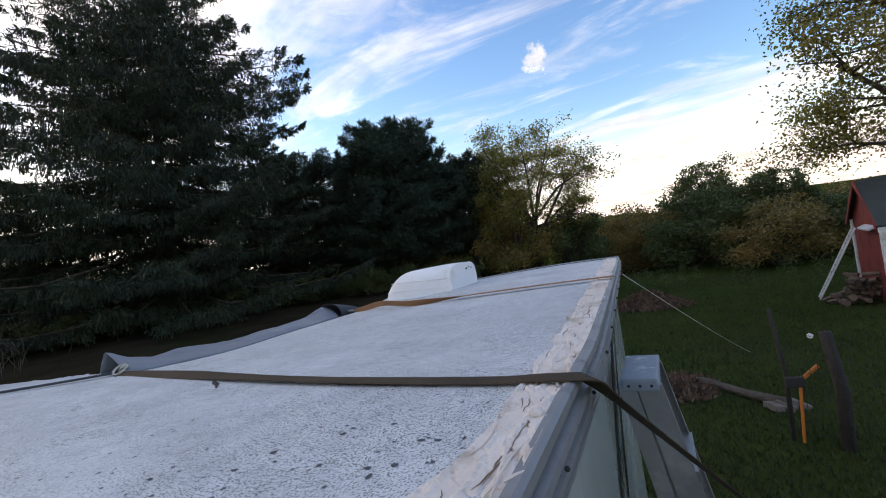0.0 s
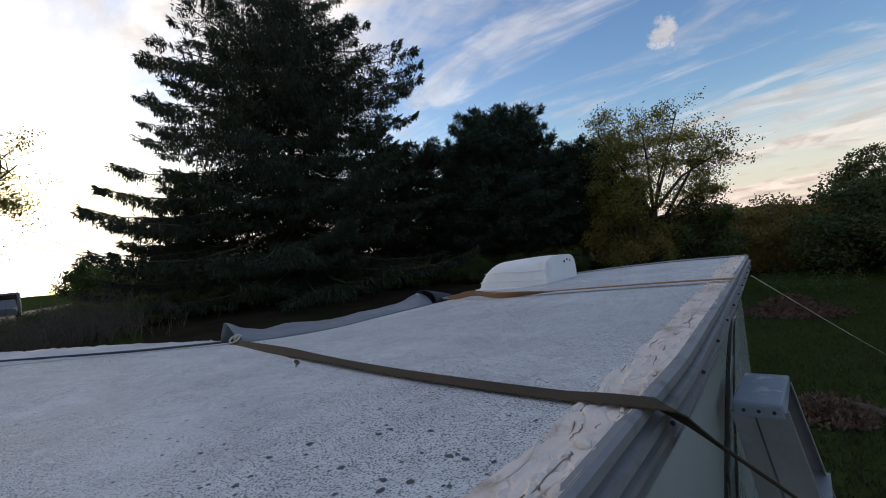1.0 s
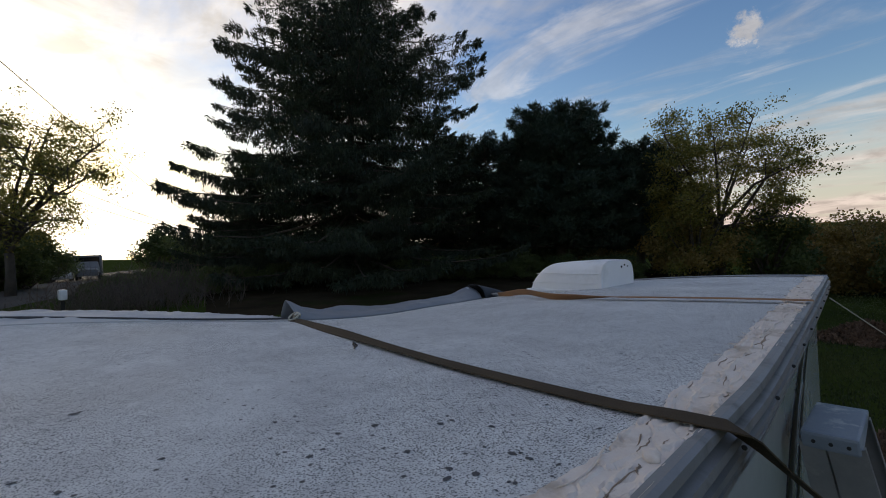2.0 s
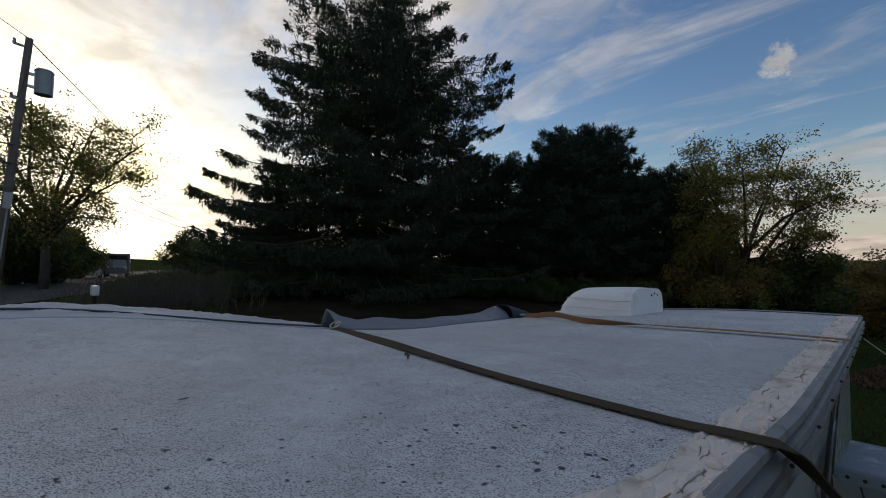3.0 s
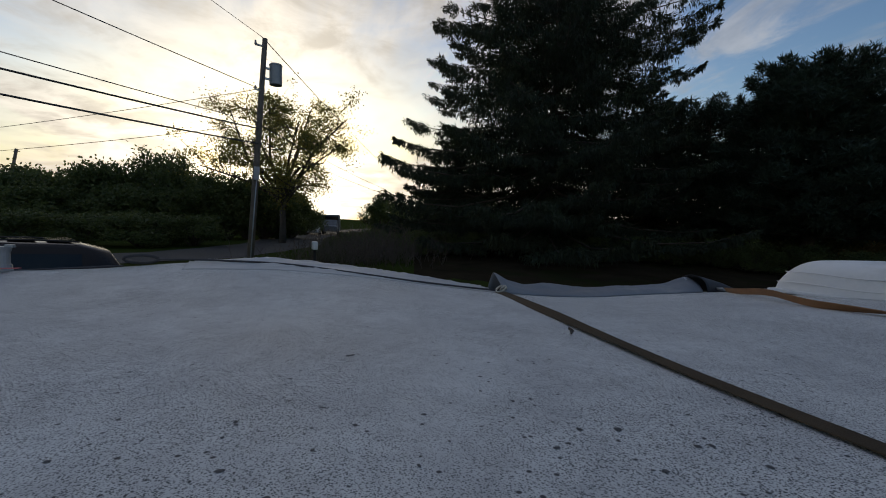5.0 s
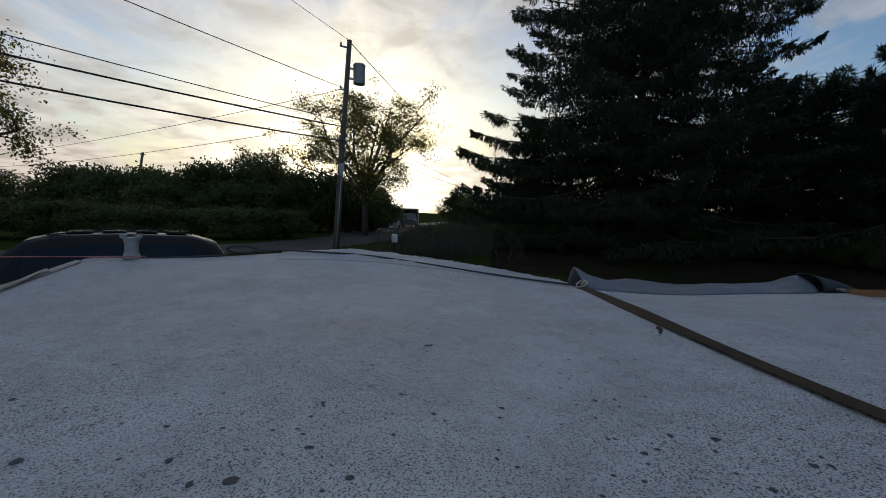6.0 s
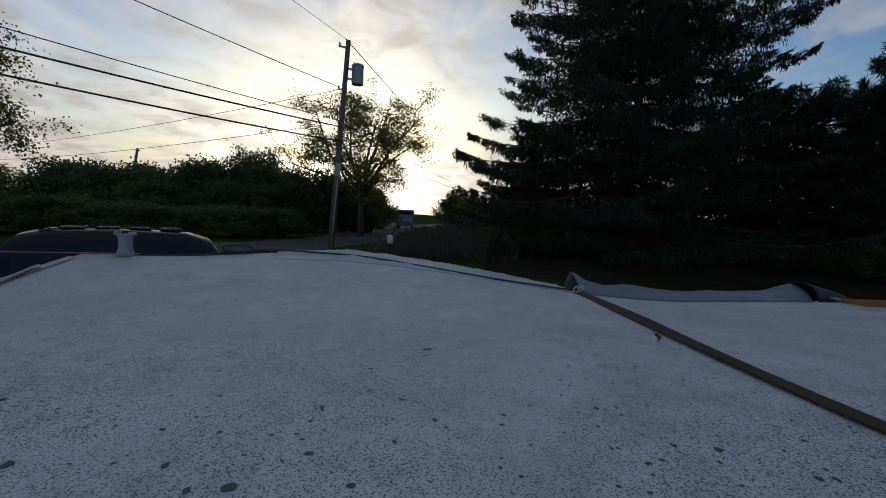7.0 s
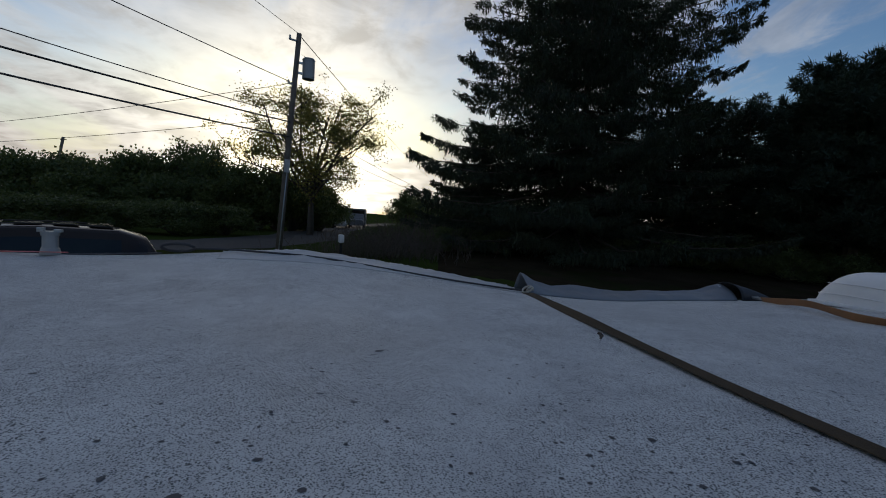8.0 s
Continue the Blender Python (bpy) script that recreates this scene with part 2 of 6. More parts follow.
M_GRASS_BLADE = mat("lawn_grass", (0.022, 0.036, 0.008), (0.052, 0.068, 0.018), 0.8, 0, 0.5, 8, 0.0, trans=0.2, island=0.5)
M_GROUND = mat("mown_lawn", (0.026, 0.040, 0.009), (0.056, 0.075, 0.020), 0.98, 0, 0.25, 9, 0.8, 0.05, 0.0, stain=(0.040, 0.044, 0.018), stain_scale=0.12)
M_ROAD = mat("worn_asphalt", (0.045, 0.045, 0.046), (0.085, 0.083, 0.08), 0.9, 0, 0.6, 40, 0.4, 0.01, 0.15)
M_RED = mat("red_barn_paint", (0.22, 0.030, 0.022), (0.32, 0.050, 0.035), 0.6, 0, 2, 30, 0.3, 0.004, stain=(0.17, 0.04, 0.03), stain_scale=2.0)
M_WHITE = mat("white_trim_paint", (0.66, 0.66, 0.64), (0.80, 0.80, 0.78), 0.5, 0, 3, 40, 0.2, 0.002, stain=(0.5, 0.48, 0.44), stain_scale=3)
M_SHINGLE = mat("dark_green_grey_shingle", (0.030, 0.042, 0.040), (0.070, 0.085, 0.080), 0.9, 0, 3, 60, 0.6, 0.004, rand=0.5)
M_WOOD = mat("split_firewood", (0.035, 0.025, 0.018), (0.19, 0.13, 0.09), 0.9, 0, 5, 40, 0.6, 0.006, rand=0.8)
M_POLE = mat("weathered_pole_wood", (0.10, 0.085, 0.07), (0.20, 0.17, 0.14), 0.9, 0, 3, 40, 0.6, 0.006)
M_POST = mat("dark_fence_post", (0.014, 0.013, 0.012), (0.035, 0.031, 0.026), 0.95, 0, 5, 40, 0.7, 0.006)
M_TRAFO = mat("grey_painted_steel", (0.28, 0.30, 0.31), (0.38, 0.40, 0.41), 0.5, 0.2, 3, 40, 0.1, 0.002)
M_ORANGE = mat("orange_plastic", (0.42, 0.12, 0.02), (0.55, 0.18, 0.03), 0.45, 0, 6, 60, 0.1, 0.001)
M_MULCH = mat("brown_mulch", (0.07, 0.042, 0.025), (0.18, 0.11, 0.07), 0.95, 0, 4, 50, 0.7, 0.02, island=0.7)
M_CAR = mat("black_car_paint", (0.008, 0.009, 0.010), (0.014, 0.015, 0.017), 0.22, 0, 1, 20, 0.0, spec=0.3, rough_var=0.04)
M_GLASS = mat("dark_tinted_glass", (0.006, 0.007, 0.008), (0.012, 0.013, 0.014), 0.12, 0, 2, 20, 0.0, spec=0.25, rough_var=0.03)
M_VAN = mat("white_vehicle_paint", (0.60, 0.61, 0.62), (0.72, 0.72, 0.72), 0.3, 0, 1, 20, 0.0)
# white coachwork whose colour is darkened for the side in shade
M_HOME_SHADED = mat("shaded_white_coachwork", (0.12, 0.125, 0.13), (0.20, 0.20, 0.20), 0.4, 0, 1, 20, 0.0)
M_PINK = mat("pink_webbing", (0.55, 0.12, 0.12), (0.70, 0.22, 0.20), 0.8, 0, 6, 160, 0.4, 0.002)
M_CRACK = mat("brown_dirt_in_cracks", (0.22, 0.15, 0.10), (0.36, 0.27, 0.19), 0.9, 0, 20, 200, 0.4, 0.001)
# dark brown that puts the conifers' shade into the ground's colour
M_TREE_SHADE = mat("painted_tree_shade", (0.020, 0.016, 0.010), (0.048, 0.038, 0.024), 0.98, 0, 0.6, 14, 0.8, 0.04, 0.0, stain=(0.026, 0.032, 0.012), stain_scale=0.35)
M_TWIG = mat("bare_brown_twigs", (0.07, 0.052, 0.04), (0.14, 0.11, 0.085), 0.9, 0, 3, 30, 0.2, 0.005)


# ---- helpers of the build ----
def part(name, bm, material, parent=None, label="", smooth=False):
    me = bpy.data.meshes.new(name)
    bm.to_mesh(me)
    bm.free()
    me.materials.append(material)
    if smooth:
        me.polygons.foreach_set("use_smooth", [True] * len(me.polygons))
    ob = new(name, me)
    if parent:
        ob.parent = parent
    return tagged(ob, label)


def part_data(name, verts, faces, material, parent=None, label="", smooth=False):
    me = bpy.data.meshes.new(name)
    me.from_pydata(verts if isinstance(verts, list) else verts.tolist(), [], faces if isinstance(faces, list) else faces.tolist())
    me.materials.append(material)
    if smooth:
        me.polygons.foreach_set("use_smooth", [True] * len(me.polygons))
    me.update()
    ob = new(name, me)
    if parent:
        ob.parent = parent
    return tagged(ob, label)


def thing(name, at, label, category, group="", kind=""):
    ob = new(name)
    ob.empty_display_size = 0.1
    ob.location = at
    return tagged(ob, label, category, group, kind)


def put(ob, parent):
    """Parent ob, built in world places, under parent without moving it."""
    ob.parent = parent
    ob.matrix_parent_inverse = Matrix.Translation(parent.location).inverted()
    return ob


def box(bm, lo, hi, bevel=0.0):
    c = [(a + b) / 2 for a, b in zip(lo, hi)]
    r = bmesh.ops.create_cube(bm, size=1.0, matrix=Matrix.Translation(c) @ Matrix.Diagonal((*[b - a for a, b in zip(lo, hi)], 1)))
    if bevel:
        es = list({e for v in r["verts"] for e in v.link_edges})
        bmesh.ops.bevel(bm, geom=es, offset=bevel, segments=2, affect="EDGES", profile=0.6)
    return bm


def beam(bm, a, b, w, h, up=(0, 0, 1), bevel=0.0):
    """A bar of section w x h from a to b."""
    a, b = Vector(a), Vector(b)
    y = (b - a).normalized()
    x = y.cross(Vector(up)).normalized()
    z = x.cross(y)
    m = Matrix((x, y, z)).transposed().to_4x4()
    m.translation = (a + b) / 2
    r = bmesh.ops.create_cube(bm, size=1.0, matrix=m @ Matrix.Diagonal((w, (b - a).length, h, 1)))
    if bevel:
        es = list({e for v in r["verts"] for e in v.link_edges})
        bmesh.ops.bevel(bm, geom=es, offset=bevel, segments=1, affect="EDGES")
    return bm


def tube_data(paths, sides=5):
    """Tapered tubes: paths of (point, radius). Returns verts and faces."""
    V, F = [], []
    for path in paths:
        first = len(V)
        for k, (p, r) in enumerate(path):
            p = Vector(p)
            q0, q1 = Vector(path[max(0, k - 1)][0]), Vector(path[min(len(path) - 1, k + 1)][0])
            t = (q1 - q0).normalized()
            s = t.cross(Vector((0.31, 0.2, 0.93)))
            s = s.normalized() if s.length > 1e-4 else Vector((1, 0, 0))
            u = t.cross(s)
            for j in range(sides):
                a = 2 * math.pi * j / sides
                V.append(tuple(p + (s * math.cos(a) + u * math.sin(a)) * r))
        n = len(path)
        for k in range(n - 1):
            for j in range(sides):
                a, b = first + k * sides + j, first + k * sides + (j + 1) % sides
                F.append((a, b, b + sides, a + sides))
        F.append(tuple(first + j for j in reversed(range(sides))))
        F.append(tuple(first + (n - 1) * sides + j for j in range(sides)))
    return V, F


def tube(name, paths, material, parent=None, label="", sides=6):
    v, f = tube_data(paths, sides)
    return part_data(name, v, f, material, parent, label, True)


def blades(P, D, length, width, rng, fold=0.0):
    """Pointed leaves at P along D (arrays): diamonds with a random turn. Returns verts and faces."""
    n = len(P)
    D = D / np.maximum(np.linalg.norm(D, axis=1, keepdims=True), 1e-6)
    R = rng.normal(size=(n, 3))
    S = np.cross(D, R)
    S /= np.maximum(np.linalg.norm(S, axis=1, keepdims=True), 1e-6)
    ln = (length * rng.uniform(0.65, 1.3, n))[:, None]
    wd = (width * rng.uniform(0.7, 1.3, n))[:, None]
    mid = P + D * ln * 0.45
    V = np.stack([P, mid - S * wd / 2, P + D * ln, mid + S * wd / 2], 1).reshape(-1, 3)
    F = np.arange(4 * n).reshape(-1, 4)
    return V, F


# ---- terrain ----
def smooth01(x):
    x = min(1.0, max(0.0, x))
    return x * x * (3 - 2 * x)


def land(x, y):
    """Height of the ground: a flat yard, a bank up to the road, hills far off."""
    s = -x
    z = 1.0 * smooth01((s - 1.5) / 6.0) + 0.5 * smooth01((s - 7) / 12.0)
    z += 0.006 * max(0.0, s - 19) if s < 110 else 0.006 * 91
    far = math.hypot(x, y)
    z *= 1.0 - 0.25 * smooth01((y - 25) / 60)
    z -= 3.5 * smooth01((y - 24) / 60.0) * smooth01((x + 22) / 20.0)
    if far > 250:
        a = math.atan2(-x, y)
        z += (14 + 9 * noise.noise((a * 2.2, 1.3, 0.4)) + 3 * noise.noise((a * 9, 4.3, 0.4))) * smooth01((far - 250) / 550) * (1.0 if far < 900 else 1.0)
    return z + 0.05 * noise.noise((x * 0.35, y * 0.35, 0)) * smooth01(far / 6)

# ---- ground, road, hills ----
def ground_sheet():
    def ticks(c):
        out = [c]
        step = 0.6
        x = 0.0
        while x < 1800:
            x += step
            step = min(160, step * (1.0 if x < 14 else 1.12))
            out += [c + x, c - x]
        return sorted(out)
    xs, ys = ticks(-4.0), ticks(6.0)
    V = [(x, y, land(x, y)) for y in ys for x in xs]
    n = len(xs)
    F = [(j * n + i, j * n + i + 1, (j + 1) * n + i + 1, (j + 1) * n + i) for j in range(len(ys) - 1) for i in range(n - 1)]
    ob = part_data("ground", V, F, M_GROUND, smooth=True)
    tagged(ob, "mown green lawn rising to a bank, with fallen leaves", "lawn", kind="structure")


ground_sheet()

ROAD = [(10, -60), (-6, -32), (-18, -12), (-24, -3.5), (-34, 0.5), (-50, 2.2), (-71, 7.5), (-110, 18), (-160, 32)]


def road_strip(width=5.6):
    pts = []
    for k in range(len(ROAD) - 1):
        for j in range(8):
            f = j / 8
            pts.append(Vector((*ROAD[k], 0)).lerp(Vector((*ROAD[k + 1], 0)), f))
    V, F = [], []
    for k, p in enumerate(pts):
        t = (pts[min(k + 1, len(pts) - 1)] - pts[max(k - 1, 0)]).normalized()
        s = Vector((t.y, -t.x, 0))
        for m in range(7):
            q = p + s * (m / 6 - 0.5) * width
            V.append((q.x, q.y, land(q.x, q.y) + 0.05 - 0.03 * abs(m / 3 - 1)))
    for k in range(len(pts) - 1):
        for m in range(6):
            a = k * 7 + m
            F.append((a, a + 1, a + 8, a + 7))
    tagged(part_data("road", V, F, M_ROAD, smooth=True), "worn grey asphalt road climbing past the pole", "road", kind="structure")


road_strip()

# ---- the trailer ----
WIDE, Y0, Y1 = 2.4, 0.06, 3.72
WALL_X = -0.058
EDGE_Z = 2.85


def roof_z(x, y):
    """The sagging roof: its far rear corner stands high, its far side falls towards the front."""
    u = min(1.0, max(0.0, -x / WIDE))
    far = 2.66 + 0.25 * (1 - smooth01((y - 0.3) / 2.0)) - 0.03 * smooth01((0.1 - y) / 0.6)
    crown = -0.045 + 0.105 * smooth01((y - 0.5) / 2.0)
    return EDGE_Z * (1 - u) + far * u + crown * 4 * u * (1 - u) + 0.0012 * noise.noise((x * 3, y * 3, 2))


def roof_back(x):
    """Where the roof's rear end runs: it swings away towards the far corner."""
    return Y0 - 1.08 * (1 - math.exp(min(0.0, x)))


def edge_x(y):
    """The near edge: straight, drawing in a little towards the front."""
    return -0.12 * max(0.0, (y - 1.3) / 2.4) ** 1.1


trailer = thing("travel_trailer", (-1.2, 1.8, 0), "white travel trailer with a weathered, mildew-spotted roof", "trailer")


def trailer_body():
    nx, ny = 50, 110
    V, F = [], []
    for j in range(ny + 1):
        for i in range(nx + 1):
            x = -WIDE * i / nx
            yb = roof_back(x)
            y = yb + (Y1 - yb) * j / ny
            x += edge_x(y) * (1 - i / nx)
            V.append((x, y, roof_z(x, y)))
    n = nx + 1
    for j in range(ny):
        for i in range(nx):
            a = j * n + i
            F.append((a, a + n, a + n + 1, a + 1))
    put(part_data("roof", V, F, M_ROOF, None, "dirty white roof coating with dark grit and mildew spots", True), trailer)

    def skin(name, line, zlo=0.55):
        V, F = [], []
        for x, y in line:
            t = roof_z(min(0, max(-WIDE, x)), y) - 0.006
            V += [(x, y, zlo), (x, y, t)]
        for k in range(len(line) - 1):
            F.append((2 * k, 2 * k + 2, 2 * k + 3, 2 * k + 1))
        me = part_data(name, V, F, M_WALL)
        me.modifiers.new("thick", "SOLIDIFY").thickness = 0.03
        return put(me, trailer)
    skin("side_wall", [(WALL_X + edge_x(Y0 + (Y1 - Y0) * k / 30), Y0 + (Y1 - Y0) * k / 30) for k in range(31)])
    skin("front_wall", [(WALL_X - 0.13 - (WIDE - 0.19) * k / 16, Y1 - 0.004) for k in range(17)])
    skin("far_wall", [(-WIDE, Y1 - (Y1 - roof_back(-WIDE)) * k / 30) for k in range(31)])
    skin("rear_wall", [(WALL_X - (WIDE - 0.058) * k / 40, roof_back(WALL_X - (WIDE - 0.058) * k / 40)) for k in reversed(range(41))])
    bm = bmesh.new()
    box(bm, (-WIDE + 0.03, 0.1, 0.42), (-0.25, Y1 - 0.04, 0.55), 0.02)
    put(part("underframe", bm, M_BLACK), trailer)
    # side trim: an extruded rail with grooves
    prof = [(-0.016, 0.004), (-0.004, 0.006), (0.003, 0.003), (0.005, -0.008), (-0.004, -0.012), (-0.004, -0.018), (0.010, -0.021), (0.012, -0.031), (0.000, -0.035), (0.000, -0.042), (0.011, -0.045), (0.012, -0.053), (-0.003, -0.058), (-0.003, -0.065), (0.007, -0.069), (0.006, -0.078), (-0.052, -0.083)]
    ys = [Y0 - 0.01 + (Y1 + 0.02 - Y0) * k / 60 for k in range(61)]
    V = [(px + edge_x(y), y, roof_z(0, y) + pz + 0.002 * noise.noise((y * 2.3, pz * 30, 7))) for y in ys for px, pz in prof]
    n = len(prof)
    F = [(k * n + i, k * n + i + 1, (k + 1) * n + i + 1, (k + 1) * n + i) for k in range(60) for i in range(n - 1)]
    rail = put(part_data("edge_trim", V, F, M_TRIM, None, "dull grooved aluminium edge trim"), trailer)
    # the end trims, front and rear
    for name, yy, sgn in (("front_trim", Y1, 1), ("rear_trim", None, -1)):
        V, F = [], []
        for k in range(41):
            x = (edge_x(Y1) if yy is not None else 0.0) - (WIDE - 0.12) * k / 40
            y = yy if yy is not None else roof_back(x)
            for dy, dz in ((-0.03, 0.005), (0.0, 0.010), (0.016, 0.004), (0.016, -0.045), (0.003, -0.048)):
                V.append((x, y + sgn * dy, roof_z(x, y) + dz))
        for k in range(40):
            for i in range(4):
                a = k * 5 + i
                F.append((a, a + 1, a + 6, a + 5))
        put(part_data(name, V, F, M_TRIM), trailer)
    # screws in the rail
    bm = bmesh.new()
    bmesh.ops.create_uvsphere(bm, u_segments=8, v_segments=5, radius=0.0035)
    screw = put(part("screw", bm, M_BLACK), trailer)
    for k in range(15):
        y = 0.18 + k * 0.24
        ob = screw if k == 0 else new("screw", screw.data)
        put(ob, trailer)
        ob.location = (0.0165 + edge_x(y), y, roof_z(0, y) - 0.032)


trailer_body()


def sealant():
    """The brittle caulked strip along the edge: uneven border, ridges, curled flakes."""
    nx, ny = 22, 1000
    rng = np.random.default_rng(4)
    V, F = [], []
    for j in range(ny + 1):
        y = Y0 + 0.01 + (Y1 - Y0 - 0.02) * j / ny
        w = 0.078 + 0.012 * noise.noise((y * 1.9, 3, 1)) + 0.013 * noise.noise((y * 11, 7, 1)) + 0.008 * noise.noise((y * 37, 2, 4)) + 0.045 * smooth01((0.95 - y) / 0.35) + 0.12 * smooth01((0.55 - y) / 0.4)
        for i in range(nx + 1):
            f = i / nx
            x = edge_x(y) - 0.008 - w * f
            r1 = abs(noise.noise((x * 20, y * 7, 5)))
            r2 = abs(noise.noise((x * 60 + 2.5 * noise.noise((y * 9, 0, 0)), y * 21, 11)))
            r3 = abs(noise.noise((x * 34 + 1.2 * noise.noise((y * 5, 3, 0)), y * 2.6, 17)))
            h = 0.0026 + 0.0008 * max(0, 0.16 - r1) / 0.16 + 0.0005 * max(0, 0.12 - r2) / 0.12 + 0.0036 * max(0, 0.10 - r3) / 0.10 + 0.0010 * noise.noise((x * 30, y * 24, 3))
            h -= 0.0030 * max(0, 0.05 - abs(noise.noise((x * 26, y * 16, 31)))) / 0.05
            h += 0.0028 * smooth01((f - 0.86) / 0.08) * (0.4 + 0.6 * noise.noise((y * 18, 9, 2)))
            if i == nx:
                h = -0.003
            V.append((x, y, roof_z(x, y) + max(-0.002, h)))
    n = nx + 1
    for j in range(ny):
        for i in range(nx):
            a = j * n + i
            F.append((a, a + n, a + n + 1, a + 1))
    put(part_data("sealant_strip", V, F, M_SEAL, None, "cracked cream lap sealant peeling along the edge"), trailer)
    # curled flakes and loose strings
    V, F = [], []
    for k in range(80):
        y = Y0 + 0.1 + (Y1 - Y0 - 0.2) * rng.random() ** 1.25
        x = edge_x(y) - 0.016 - 0.075 * rng.random()
        a = rng.uniform(-0.9, 0.9) + (math.pi if rng.random() < 0.5 else 0) + math.pi / 2
        ln, wd, lift = rng.uniform(0.010, 0.040), rng.uniform(0.0008, 0.0028), rng.uniform(0.0005, 0.004)
        dx, dy = math.cos(a), math.sin(a)
        b = len(V)
        for s in range(6):
            f = s / 5
            z = roof_z(x, y) + 0.004 + lift * (f ** 2 if k % 2 else math.sin(f * 2.6))
            cx, cy = x + dx * ln * (f - 0.3 * f * f), y + dy * ln * (f - 0.2 * f * f)
            ww = wd * (1 - 0.6 * f) * (0.8 + 0.4 * rng.random())
            for sg, dz in ((-1, 0), (1, 0), (1, -0.0012), (-1, -0.0012)):
                V.append((cx - dy * ww * sg, cy + dx * ww * sg, z + dz + sg * 0.0008 * f))
        for s in range(5):
            for i in range(4):
                p, q = b + s * 4 + i, b + s * 4 + (i + 1) % 4
                F.append((p, q, q + 4, p + 4))
    fl = put(part_data("flake_litter", V, F, M_SEAL), trailer)
    tagged(fl, "curled flakes of old sealant", kind="stuff")
    # long curled ridges of dried caulk
    paths = []
    for k in range(34):
        y = Y0 + 0.12 + (Y1 - Y0 - 0.4) * rng.random() ** 1.3
        off, ln, ph = rng.uniform(0.014, 0.08), rng.uniform(0.04, 0.22), rng.uniform(0, 6)
        r0 = rng.uniform(0.0010, 0.0024)
        line = []
        for s in range(9):
            f = s / 8
            yy = y + ln * f
            xx = edge_x(yy) - off - 0.008 * math.sin(f * 4 + ph) - 0.02 * (f - 0.5) * math.sin(ph)
            xx = min(xx, edge_x(yy) - 0.009)
            line.append(((xx, yy, roof_z(xx, yy) + 0.0045 + 0.0015 * math.sin(f * 7 + ph)), r0 * (0.35 + math.sin(f * math.pi))))
        paths.append(line)
    rd = put(tube("ridge_litter", paths, M_SEAL, sides=5), trailer)
    tagged(rd, "long curled ridges of dried sealant", kind="stuff")
    # winding cracks filled with dirt
    paths = []
    for k in range(36):
        y, off, ln, ph = Y0 + 0.2 + (Y1 - Y0 - 0.5) * rng.random() ** 1.2, rng.uniform(0.016, 0.085), rng.uniform(0.03, 0.16), rng.uniform(0, 6)
        skew = rng.normal(0, 0.2)
        line = []
        for q in range(9):
            f = q / 8
            yy = y + ln * f
            xx = min(edge_x(yy) - 0.010, edge_x(yy) - off + skew * ln * (f - 0.5) + 0.002 * math.sin(f * 9 + ph) + 0.001 * math.sin(f * 23 + ph))
            line.append(((xx, yy, roof_z(xx, yy) + 0.0030), 0.0010 * (0.3 + math.sin(f * math.pi))))
        paths.append(line)
    ck = put(tube("crack_dirt", paths, M_CRACK, sides=4), trailer)
    tagged(ck, "brown dirt in the sealant's cracks", kind="stuff")
    # a lump of caulk beside the strap
    bm = bmesh.new()
    bmesh.ops.create_icosphere(bm, subdivisions=3, radius=0.009)
    for v in bm.verts:
        v.co *= 1 + 0.5 * noise.noise(v.co * 110)
        v.co.z *= 0.7
    lump = put(part("sealant_lump", bm, M_SEAL, smooth=True), trailer)
    lump.location = (-0.030, 0.965, roof_z(0, 0.965) + 0.005)


sealant()


def side_graphics():
    """Swooping black and grey stripes on the side."""
    for mt, y0, y1, z0, z1, w in ((M_DECAL, 1.3, 2.9, 1.6, 2.62, 0.09), (M_DECAL, 1.7, 3.1, 1.5, 2.60, 0.05), (M_DECAL2, 1.0, 2.8, 1.3, 2.5, 0.06)):
        V, F = [], []
        for k in range(25):
            f = k / 24
            y = y0 + (y1 - y0) * f
            z = z0 + (z1 - z0) * (1 - (1 - f) ** 1.7)
            ww = w * (1 - f) ** 0.6 * (0.4 + 0.6 * smooth01(f * 4))
            V += [(WALL_X + edge_x(y) + 0.003, y, z - ww), (WALL_X + edge_x(y) + 0.003, y, z + ww), (WALL_X + edge_x(y), y, z - ww), (WALL_X + edge_x(y), y, z + ww)]
        for k in range(24):
            a = 4 * k
            F += [(a, a + 4, a + 5, a + 1), (a + 1, a + 5, a + 7, a + 3), (a + 2, a, a + 4, a + 6)]
        put(part_data("side_stripe", V, F, mt), trailer)


side_graphics()


def trailer_wheels():
    for y in (1.6, 2.35):
        wheel = thing("wheel", (0, 0, 0), "", "")
        wheel.parent = trailer
        wheel.location = (-0.22 + 1.2, y - 1.8, 0.36)
        bm = bmesh.new()
        bmesh.ops.create_cone(bm, cap_ends=True, segments=28, radius1=0.35, radius2=0.35, depth=0.2, matrix=pose(0, 0, 0, 0, 90, 0))
        bmesh.ops.bevel(bm, geom=[e for e in bm.edges if abs(e.calc_length()) < 0.2 and abs(e.verts[0].co.x - e.verts[1].co.x) < 0.01], offset=0.03, segments=2, affect="EDGES")
        part("tyre", bm, M_BLACK, wheel)
        bm = bmesh.new()
        bmesh.ops.create_cone(bm, cap_ends=True, segments=20, radius1=0.2, radius2=0.15, depth=0.215, matrix=pose(0, 0, 0, 0, 90, 0))
        part("rim", bm, M_STEEL, wheel)


trailer_wheels()


